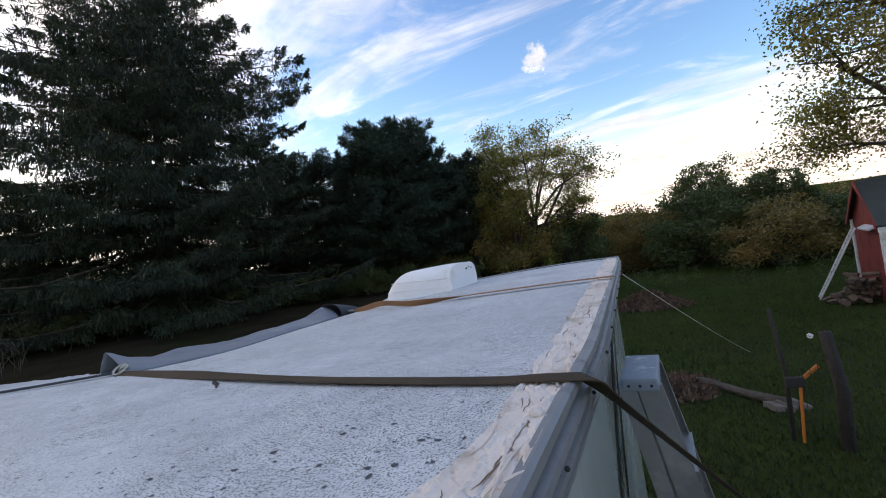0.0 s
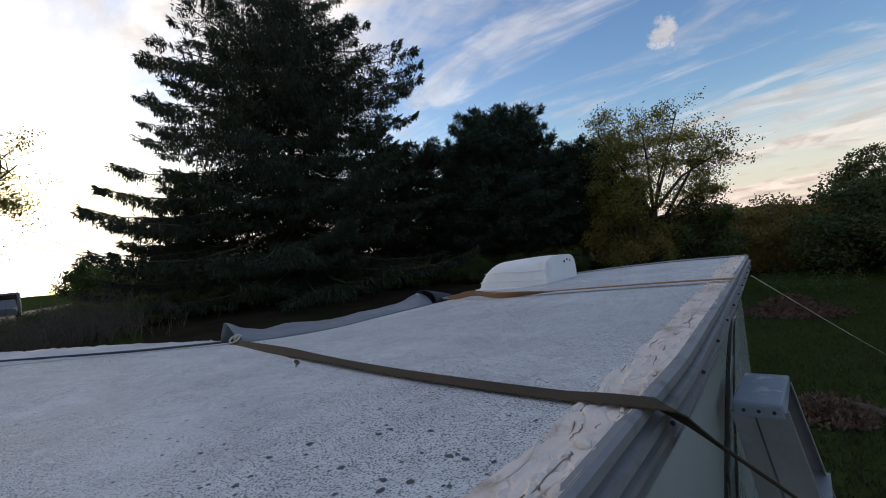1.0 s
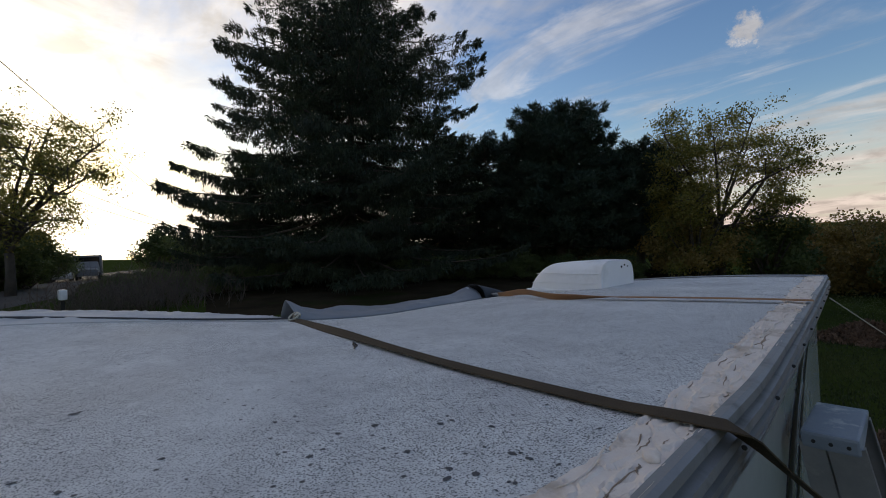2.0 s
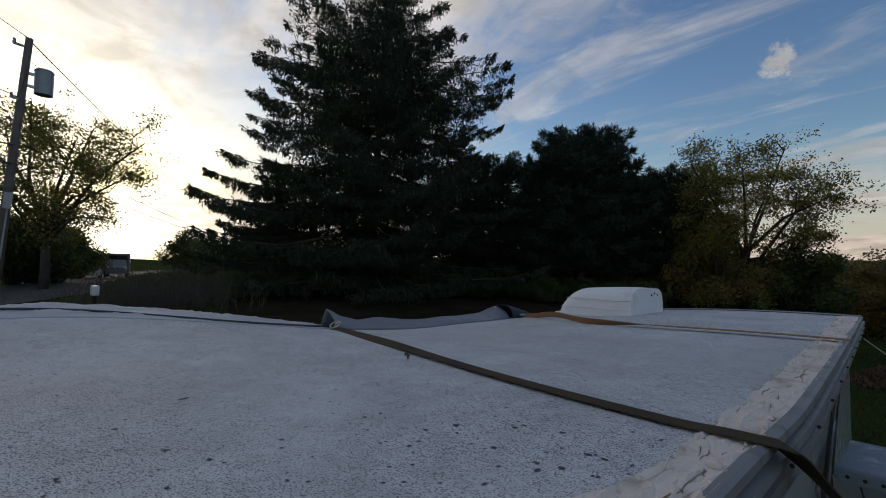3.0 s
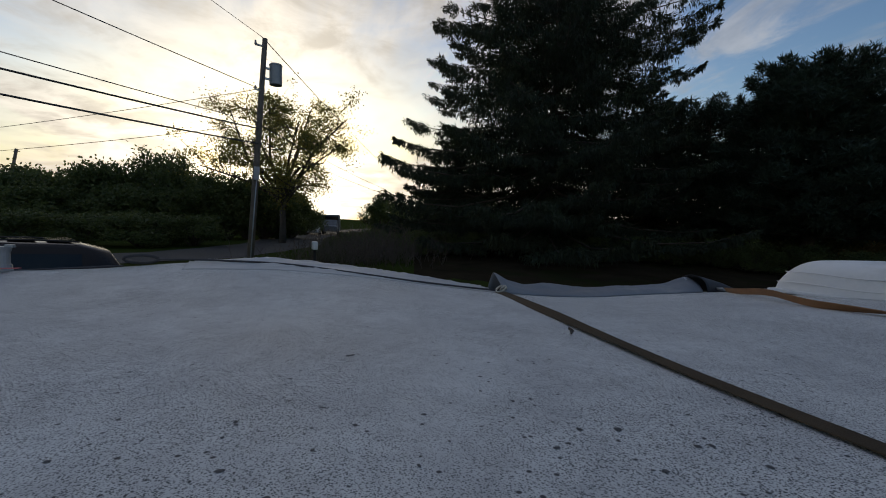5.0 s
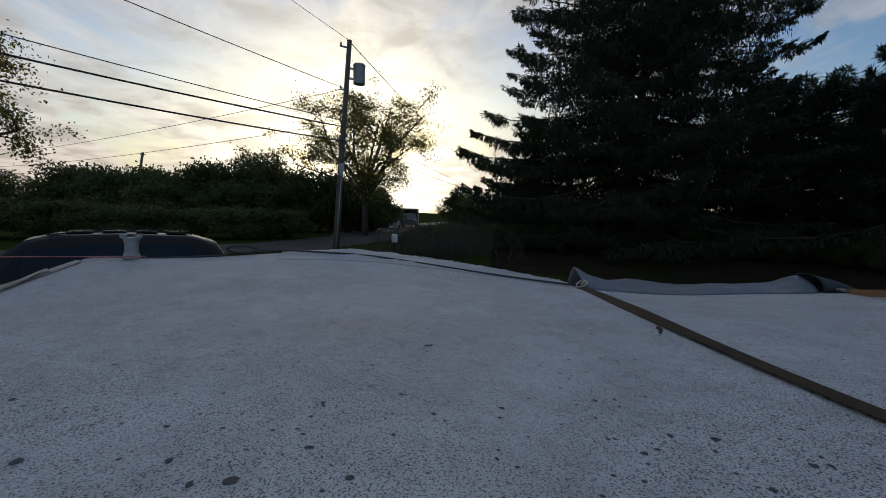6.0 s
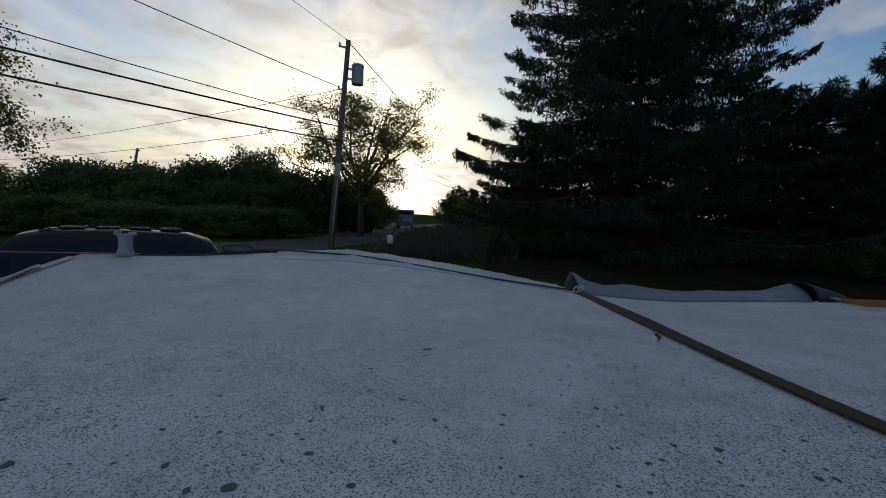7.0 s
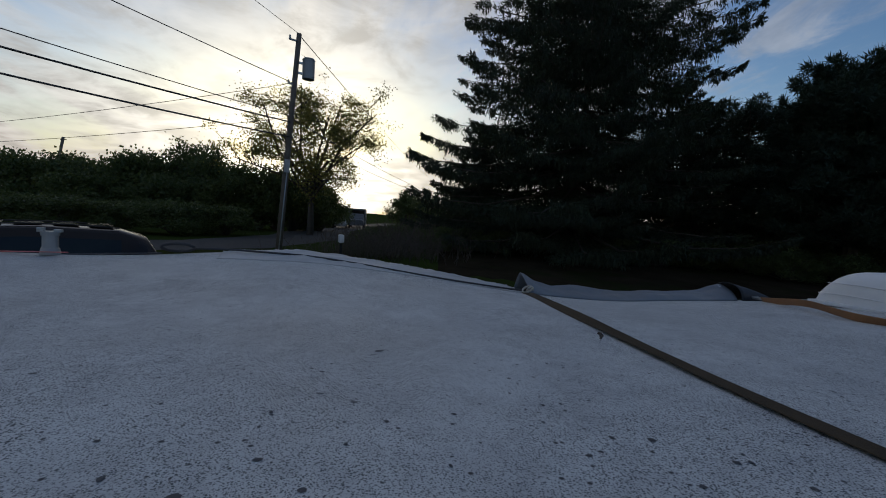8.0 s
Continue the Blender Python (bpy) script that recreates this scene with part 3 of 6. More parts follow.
def vent_pipe():
    x, y = -2.375, -0.716
    z = roof_z(x, y)
    bm = bmesh.new()
    bmesh.ops.create_cone(bm, cap_ends=True, segments=20, radius1=0.040, radius2=0.034, depth=0.03, matrix=Matrix.Translation((0, 0, 0.015)))
    bmesh.ops.create_cone(bm, cap_ends=True, segments=20, radius1=0.030, radius2=0.030, depth=0.075, matrix=Matrix.Translation((0, 0, 0.05)))
    ob = put(part("vent_pipe", bm, M_TRAFO, None, "grey plastic plumbing vent with a cap"), trailer)
    ob.location = (x, y, z)
    bm = bmesh.new()
    bmesh.ops.create_cone(bm, cap_ends=True, segments=20, radius1=0.033, radius2=0.038, depth=0.022, matrix=Matrix.Translation((0, 0, 0.096)))
    box(bm, (-0.012, -0.048, 0.102), (0.012, -0.022, 0.122), 0.003)
    box(bm, (-0.012, 0.016, 0.102), (0.012, 0.046, 0.116), 0.003)
    part("vent_cap", bm, M_TRAFO, ob)


vent_pipe()


def mildew():
    """Round dark mildew spots on the roof, thicker towards the near edge."""
    rng = np.random.default_rng(12)
    V, F = [], []
    known = [(-0.862, 0.561, 0.0095), (-0.737, 0.436, 0.005), (-0.585, 0.481, 0.0045), (-0.565, 0.361, 0.0045), (-0.507, 0.517, 0.005), (-0.517, 0.620, 0.0045), (-0.526, 0.775, 0.005), (-0.363, 0.747, 0.005),
             (-0.384, 0.862, 0.007), (-0.307, 0.921, 0.006), (-0.644, -0.088, 0.006), (-0.794, -0.025, 0.005), (-0.622, 0.208, 0.0042), (-0.514, 0.170, 0.0045), (-0.431, 0.356, 0.0052), (-0.423, 0.208, 0.0055),
             (-0.371, 0.247, 0.0055), (-0.371, 0.286, 0.0085), (-0.358, 0.405, 0.0055), (-0.445, 0.048, 0.008), (-0.239, 0.953, 0.0052), (-0.303, 0.940, 0.005), (-0.164, 0.900, 0.0055), (-0.140, 0.900, 0.005),
             (-0.273, 0.831, 0.005), (-0.198, 0.829, 0.005), (-0.165, 0.837, 0.0055), (-0.183, 0.811, 0.0055), (-0.402, 0.810, 0.005), (-0.243, 0.560, 0.006)]
    for k in range(1100):
        if k < len(known):
            x, y, r = known[k]
            r *= 0.95
        else:
            x, y = -0.1 - 2.0 * rng.random() ** 1.5, -0.2 + 3.0 * rng.random() ** 1.3
            if y < roof_back(x) + 0.05:
                continue
            r = 0.0009 + 0.0030 * rng.random() ** 3
        b = len(V)
        st = rng.uniform(0.75, 1.35)
        a0 = rng.uniform(0, 3)
        ring = [(x + r * st * math.cos(a0 + i * 0.785) * rng.uniform(0.8, 1.1), y + r / st * math.sin(a0 + i * 0.785) * rng.uniform(0.8, 1.1)) for i in range(8)]
        V += [(p, q, roof_z(p, q) + 0.0010) for p, q in ring] + [(x, y, roof_z(x, y) + 0.0014)]
        F += [(b + i, b + (i + 1) % 8, b + 8) for i in range(8)]
    ob = put(part_data("mildew_growth", V, F, M_MOULD), trailer)
    tagged(ob, "round dark mildew spots", kind="stuff")


mildew()


# ---- things on the roof ----
def ribbon(name, line, width, material, parent=None, label="", thick=0.003, twist=None):
    """A flat strap along a line of points; twist: degrees at each point."""
    V, F = [], []
    pts = [Vector(p) for p in line]
    for k, p in enumerate(pts):
        t = (pts[min(k + 1, len(pts) - 1)] - pts[max(0, k - 1)]).normalized()
        s = t.cross(Vector((0, 0, 1))).normalized()
        if twist:
            s = Matrix.Rotation(radians(twist(k / (len(pts) - 1))), 3, t) @ s
        n = s.cross(t)
        for a, b in ((-1, 0), (1, 0), (1, 1), (-1, 1)):
            V.append(tuple(p + s * a * width / 2 + n * b * thick))
    for k in range(len(pts) - 1):
        for i in range(4):
            a, b = 4 * k + i, 4 * k + (i + 1) % 4
            F.append((a, b, b + 4, a + 4))
    F += [(3, 2, 1, 0), tuple(4 * (len(pts) - 1) + i for i in range(4))]
    return part_data(name, V, F, material, parent, label)


KNOT = Vector((-2.0, 1.52, roof_z(-2.0, 1.52) + 0.012))


def ratchet_strap():
    th = thing("tie_down_strap", (0, 1.0, EDGE_Z), "dark brown webbing strap across the roof and over the edge", "strap")
    line = []
    for k in range(81):
        f = k / 80
        x = KNOT.x * (1 - f) + 0.004 * f
        y = 1.092 + 0.13 * abs(x) + 0.04 * x * x
        line.append((x, y, roof_z(x, y) + 0.004 + 0.005 * math.sin(f * math.pi) ** 2 + 0.004 * smooth01((f - 0.93) / 0.05)))
    line += [(0.012, 1.093, EDGE_Z + 0.008), (0.020, 1.098, EDGE_Z + 0.002)]
    st, end = Vector(line[-1]), Vector((1.0, 4.9, land(1.0, 4.9) + 0.05))
    line += [tuple(st.lerp(end, (k / 40) ** 1.5)) for k in range(1, 41)]
    put(ribbon("webbing", line, 0.038, M_STRAP, thick=0.002, twist=lambda f: 24 * smooth01((0.42 - f) / 0.2) * (1 - smooth01((0.03 - f) / 0.03)) + 17 * smooth01((f - 0.672) / 0.03)), th)
    # the loop at the far end
    loops = [[((KNOT.x + (0.036 - 0.004 * j) * math.cos(i * 0.5 + j), KNOT.y + 0.022 * math.sin(i * 0.5) + 0.012 * j, KNOT.z + 0.012 + 0.016 * math.sin(i * 0.5 + j * 2)), 0.0055) for i in range(14)] for j in range(3)]
    tie = put(tube("rope_knot", loops, M_ROPE), th)
    tagged(tie, "knotted pale rope")


ratchet_strap()


def dead_leaf():
    """A curled scrap of leaf caught beside the strap."""
    cx, cy = -0.955, 1.200
    V, F = [], []
    for i in range(9):
        f = i / 8
        w = 0.0045 * math.sin(math.pi * min(1, f * 1.1 + 0.05)) * (1 + 0.35 * math.sin(f * 17)) + 0.001
        x, y = cx - 0.030 + 0.060 * f, cy + 0.012 - 0.024 * f + 0.006 * math.sin(f * 5)
        for g, dz in ((-1, 0.004 + 0.005 * math.sin(f * 6)), (0, 0.002), (1, 0.006 + 0.004 * math.cos(f * 5))):
            V.append((x + 0.3 * w * g, y + w * g, roof_z(x, y) + dz))
    for i in range(8):
        for j in range(2):
            a = i * 3 + j
            F.append((a, a + 1, a + 4, a + 3))
    ob = part_data("dead_leaf", V, F, M_BARK)
    ob.modifiers.new("thick", "SOLIDIFY").thickness = 0.0012
    tagged(ob, "curled dark dead leaf caught beside the strap", "leaf")


dead_leaf()


def orange_strap():
    th = thing("orange_strap", (-1.2, 2.4, roof_z(-1.2, 2.4)), "faded orange webbing strap lying past the plastic cover", "strap")
    line = []
    for k in range(71):
        f = k / 70
        x = -1.98 * (1 - f) - 0.045 * f
        y = 2.42 - 0.07 * math.sin(min(1, -x / 1.3) * math.pi) + 0.75 * max(0.0, (-x - 1.0)) ** 1.35
        line.append((x, y, roof_z(x, y) + 0.012 + 0.018 * math.exp(-((f - 0.32) / 0.13) ** 2)))
    put(ribbon("webbing", line, 0.036, M_STRAP2, twist=lambda f: -58 * smooth01((0.70 - f) / 0.22)), th)
    bm = bmesh.new()
    box(bm, (-0.05, -0.02, 0), (0.05, 0.02, 0.012), 0.003)
    beam(bm, (-0.045, -0.028, 0.012), (-0.045, 0.028, 0.012), 0.008, 0.008)
    buckle = put(part("buckle", bm, M_STEEL, None, "zinc ratchet buckle"), th)
    buckle.location = (-2.0, 3.18, roof_z(-2.0, 3.18) + 0.008)


orange_strap()


def ac_cover():
    """White moulded vent shroud: a sloped nose, a flat end, a ridged top."""
    x0, x1, y, dp = -1.60, -1.08, 3.00, 0.46
    zb = roof_z(-1.34, 3.0) - 0.004
    th = thing("roof_vent_cover", (-1.34, y + 0.25, zb), "white moulded plastic vent cover with a rounded back", "vent cover")
    nx, ny = 26, 20
    V, F = [], []

    def top(f):
        return 0.180 * (1 - (1 - min(1, f / 0.36)) ** 2.2) ** 0.6 if f < 0.36 else 0.180 + 0.008 * math.sin((f - 0.36) * 4)
    for j in range(ny + 1):
        g = j / ny
        a = math.pi * g
        yy = y + dp / 2 - dp / 2 * (abs(math.cos(a)) ** 0.45) * (1 if math.cos(a) > 0 else -1)
        hh = max(0.0, math.sin(a)) ** 0.42
        for i in range(nx + 1):
            f = i / nx
            x = x0 + (x1 - x0) * f
            taper = 1 - 0.10 * (1 - smooth01(f / 0.5))
            yv = y + dp / 2 + (yy - y - dp / 2) * taper
            h = top(f) * hh - 0.006 * (1 if 0.09 < (hh * 0.185) < 0.12 else 0)
            V.append((x, yv, zb + h))
    n = nx + 1
    for j in range(ny):
        for i in range(nx):
            p = j * n + i
            F.append((p, p + 1, p + n + 1, p + n))
    ends = [j * n + nx for j in range(ny + 1)]
    F.append(tuple(ends))
    ob = put(part_data("shroud", V, F, M_PLASTIC), th)
    for pl in ob.data.polygons:
        pl.use_smooth = len(pl.vertices) == 4
    bv = ob.modifiers.new("round", "BEVEL")
    bv.width, bv.segments, bv.angle_limit = 0.018, 3, radians(50)
    # moulded seams along the front and the screw holes of the end
    for h, xa in ((0.055, x0 + 0.035), (0.112, x0 + 0.075)):
        put(tube("moulded_seam", [[((xa + (x1 - 0.02 - xa) * k / 6, y - 0.0005 + 0.10 * max(0.0, h - 0.09), zb + h + 0.004 * math.sin(k)), 0.0028) for k in range(7)]], M_PLASTIC), th)
    for k in range(3):
        bm = bmesh.new()
        bmesh.ops.create_cone(bm, cap_ends=True, segments=10, radius1=0.008 - 0.0015 * k, radius2=0.007 - 0.0015 * k, depth=0.006, matrix=Matrix.Translation((x1 + 0.002, y + 0.28 + 0.045 * k, zb + 0.140 + 0.010 * (k % 2))) @ pose(0, 0, 0, 0, 90, 0))
        put(part("screw_hole", bm, M_DECAL), th)
    bm = bmesh.new()
    box(bm, (x0 - 0.01, y - 0.012, zb - 0.004), (x1 + 0.012, y + dp + 0.012, zb + 0.014), 0.005)
    put(part("base_flange", bm, M_PLASTIC), th)


ac_cover()


def grey_tarp():
    """A folded strip of vinyl tarp along the far edge, its end rolled open."""
    th = thing("folded_tarp", (-2.15, 2.4, roof_z(-2.15, 2.4)), "grey vinyl tarp folded along the far roof edge, end rolled open", "tarp")
    nx, ny = 16, 70
    V, F = [], []
    ya, yb = 1.54, 3.05
    for j in range(ny + 1):
        f = j / ny
        y = ya + (yb - ya) * f
        hgt = 0.066 + 0.010 * math.sin(f * 8) * (1 - f) + 0.045 * smooth01((f - 0.84) / 0.14) + 0.045 * smooth01((0.07 - f) / 0.07) - 0.012 * math.exp(-((f - 0.14) / 0.05) ** 2)
        for i in range(nx + 1):
            g = i / nx
            a = math.pi * g
            lift = min(1.0, g / 0.28) ** 0.7 if g < 0.28 else ((1 - g) / 0.72) ** 0.85
            x = -2.27 + 0.20 * g + 0.012 * math.sin(f * 11 + g * 3) + 0.07 * (1 - f) * (1 - f)
            z = roof_z(max(-WIDE, x), y) + 0.003 + hgt * lift + 0.010 * noise.noise((x * 14, y * 6, 3)) * math.sin(a) + 0.004 * noise.noise((x * 40, y * 18, 5)) * math.sin(a)
            V.append((x, y + 0.04 * math.sin(a) * f, z))
    n = nx + 1
    for j in range(ny):
        for i in range(nx):
            p = j * n + i
            F.append((p, p + 1, p + n + 1, p + n))
    ob = put(part_data("tarp_fold", V, F, M_TARP, smooth=True), th)
    sd = ob.modifiers.new("thick", "SOLIDIFY")
    sd.thickness = 0.003
    # a dark cone stands for the shade in the rolled end's opening
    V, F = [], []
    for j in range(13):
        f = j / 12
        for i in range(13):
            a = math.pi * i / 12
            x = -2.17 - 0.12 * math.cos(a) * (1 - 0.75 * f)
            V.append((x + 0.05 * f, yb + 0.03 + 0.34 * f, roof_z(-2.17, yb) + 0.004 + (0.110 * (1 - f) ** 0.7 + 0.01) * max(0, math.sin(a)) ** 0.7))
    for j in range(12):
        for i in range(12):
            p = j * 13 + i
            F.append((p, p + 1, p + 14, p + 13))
    put(part_data("rolled_end", V, F, M_TARP_SHADE, None, "dark cone for the shaded opening of the tarp", True), th).modifiers.new("thick", "SOLIDIFY").thickness = 0.003
    bm = bmesh.new()
    bmesh.ops.create_cone(bm, cap_ends=False, segments=16, radius1=0.013, radius2=0.008, depth=0.004)
    gr = put(part("grommet", bm, M_STEEL, None, "brass-rimmed grommet"), th)
    gr.location, gr.rotation_euler = (-2.166, yb - 0.035, roof_z(-2.17, yb) + 0.101), (0, radians(40), 0)


grey_tarp()


def white_sheet():
    """A pale plastic sheet bunched along the far edge, behind the thin cord."""
    th = thing("plastic_sheet", (-2.3, 0.8, roof_z(-2.3, 0.8)), "pale crumpled plastic sheet along the far roof edge", "plastic sheet")
    nx, ny = 18, 90
    V, F = [], []
    for j in range(ny + 1):
        f = j / ny
        y = 0.0 + 1.52 * f
        for i in range(nx + 1):
            g = i / nx
            x = -2.22 - 0.18 * g + 0.18 * f * (1 - 0.4 * g)
            h = 0.016 * math.sin(g * math.pi / 2) ** 1.2 * math.sin(min(1, f * 5) * math.pi / 2) + 0.014 * abs(noise.noise((x * 22 + y * 5, y * 4, 1))) * smooth01(g * 4) + 0.006 * max(0, 0.15 - abs(noise.noise((x * 30 + y * 9, y * 3, 8)))) / 0.15 * smooth01(g * 3)
            h += 0.008 * noise.noise((y * 2.1, 5, 6)) * g
            V.append((x, y, roof_z(max(-WIDE, x), y) + 0.003 + max(0, h)))
    n = nx + 1
    for j in range(ny):
        for i in range(nx):
            p = j * n + i
            F.append((p, p + n, p + n + 1, p + 1))
    put(part_data("sheet", V, F, M_SHEET, smooth=True), th).modifiers.new("thick", "SOLIDIFY").thickness = 0.004


white_sheet()


def far_cord():
    th = thing("dark_rope", (-2.3, 0.1, roof_z(-2.3, 0.1)), "thin dark cord with a looped end along the roof", "cord")
    pts = [((-2.37 + 0.35 * f, -0.13 + 1.63 * f, roof_z(-2.37 + 0.35 * f, -0.13 + 1.63 * f) + 0.012 + 0.016 * (1 - f) ** 3 + 0.003 * math.sin(f * 7)), 0.005) for f in [i / 30 for i in range(31)]]
    put(tube("cord", [pts], M_CORD), th)
    lp = [((-2.385 + 0.02 * math.sin(a), -0.20 + 0.072 * math.cos(a), roof_z(-2.385, -0.2) + 0.034 + 0.020 * math.sin(a)), 0.0075) for a in [i * 2 * math.pi / 18 for i in range(19)]]
    put(tube("loop", [lp], M_CORD), th)
    pts = [((-2.385, -0.27 - 0.45 * f, roof_z(-2.385, -0.3) + 0.010 - 0.02 * f), 0.004) for f in [i / 8 for i in range(9)]]
    put(tube("cord_tail", [pts], M_CORD), th)
    pk = thing("pink_strap", (-2.4, -0.75, 2.88), "thin pink webbing running off from the roof corner", "strap")
    put(ribbon("webbing", [(-2.30 - 0.05 * k, -0.62 - 0.20 * k, 2.895 - 0.006 * k) for k in range(14)], 0.016, M_PINK), pk)
    rl = thing("rear_cord", (-1.4, -0.45, 2.88), "loose pale rope lying on the rear edge", "rope")
    for k in range(2):
        xs = [-0.9 - 1.1 * i / 24 for i in range(25)]
        put(tube("rope", [[((x, roof_back(x) + 0.02 + 0.010 * math.sin(x * 14 + k), roof_z(x, roof_back(x)) + 0.012 + 0.004 * k), 0.005) for x in xs]], M_ROPE), rl)


far_cord()


def step_ladder():
    """Aluminium stepladder standing against the side."""
    th = thing("stepladder", (0.45, 2.2, 0), "paint-spattered aluminium stepladder beside the trailer wall", "ladder")
    top, y0, y1 = 2.55, 2.03, 2.33
    gz = land(0.5, 2.2)
    bm = bmesh.new()
    box(bm, (-0.045, y0, top - 0.045), (0.078, y1, top), 0.008)
    for v in bm.verts:
        if v.co.z > top - 0.01:
            v.co.x += 0.004 * math.sin(v.co.y * 30)
    put(part("top_cap", bm, M_CAP, None, "worn blue-grey top cap spattered with paint"), th)
    for x in (-0.02, 0.016, 0.052):
        bm = bmesh.new()
        bmesh.ops.create_cone(bm, cap_ends=True, segments=8, radius1=0.005, radius2=0.005, depth=0.004, matrix=Matrix.Translation((x, y0 - 0.001, top - 0.024)) @ pose(0, 0, 0, 90, 0, 0))
        put(part("rivet", bm, M_BLACK), th)
    fx = 0.56

    def rail(name, a, b, w, d):
        bm = bmesh.new()
        beam(bm, a, b, 0.003, w, up=(1, 0, 0.4))
        t = (Vector(b) - Vector(a)).normalized()
        s = Vector((t.z, 0, -t.x)).normalized()
        for sg in (-1, 1):
            beam(bm, Vector(a) + s * sg * w / 2 + Vector((0, d / 2, 0)), Vector(b) + s * sg * w / 2 + Vector((0, d / 2, 0)), d, 0.003, up=tuple(s))
        return put(part(name, bm, M_ALU), th)
    spread = 0.05
    for yy, dy, dd in ((y0 + 0.004, -spread, 0.025), (y1 - 0.004, spread, -0.025)):
        rail("front_rail", (0.045, yy, top - 0.03), (fx, yy + dy, gz + 0.02), 0.075, dd)
        rail("rear_rail", (-0.026, yy + dd * 0.1, top - 0.03), (fx - 0.125, yy + dd * 0.1 + dy, gz + 0.02), 0.052, dd)
        bm = bmesh.new()
        beam(bm, (0.10, yy + dd, 1.80), (0.20, yy + dd * 1.4, 1.84), 0.02, 0.006)
        put(part("spreader", bm, M_STEEL), th)
        for xx in (fx, fx - 0.13):
            bm = bmesh.new()
            box(bm, (xx - 0.05, yy + dy - 0.03, gz), (xx + 0.05, yy + dy + 0.03, gz + 0.06), 0.008)
            put(part("foot", bm, M_BLACK), th)
    for k in range(1, 8):
        z = top - 0.305 * k
        f = (top - z) / (top - gz)
        x = 0.045 + (fx - 0.045) * f
        sp = spread * f
        bm = bmesh.new()
        box(bm, (x - 0.045, y0 + 0.006 - sp, z - 0.006), (x + 0.045, y1 - 0.006 + sp, z), 0.002)
        for xx in (x - 0.045, x + 0.042):
            box(bm, (xx, y0 + 0.006 - sp, z - 0.035), (xx + 0.003, y1 - 0.006 + sp, z - 0.004))
        put(part("step", bm, M_ALU), th)
        bm = bmesh.new()
        beam(bm, (x - 0.085, y0 + 0.03 - sp * 0.8, z), (x - 0.085, y1 - 0.03 + sp * 0.8, z), 0.015, 0.015)
        put(part("rear_brace", bm, M_ALU), th)


step_ladder()


def guy_line():
    th = thing("guy_rope", (-0.1, 3.66, 2.74), "thin pale rope from the roof edge to a ground stake", "rope")
    a = Vector((-0.11, 3.66, 2.74))
    b = Vector((1.49, 11.1, land(1.49, 11.1) + 0.10))
    put(tube("rope", [[(tuple(a.lerp(b, f) - Vector((0, 0, 0.03 * math.sin(f * math.pi)))), 0.0035) for f in [i / 24 for i in range(25)]]], M_ROPE), th)
    put(tube("stake", [[(tuple(b + Vector((0.04, 0.08, -0.3))), 0.012), (tuple(b + Vector((0, 0, 0.03))), 0.015)]], M_POST), th)


guy_line()


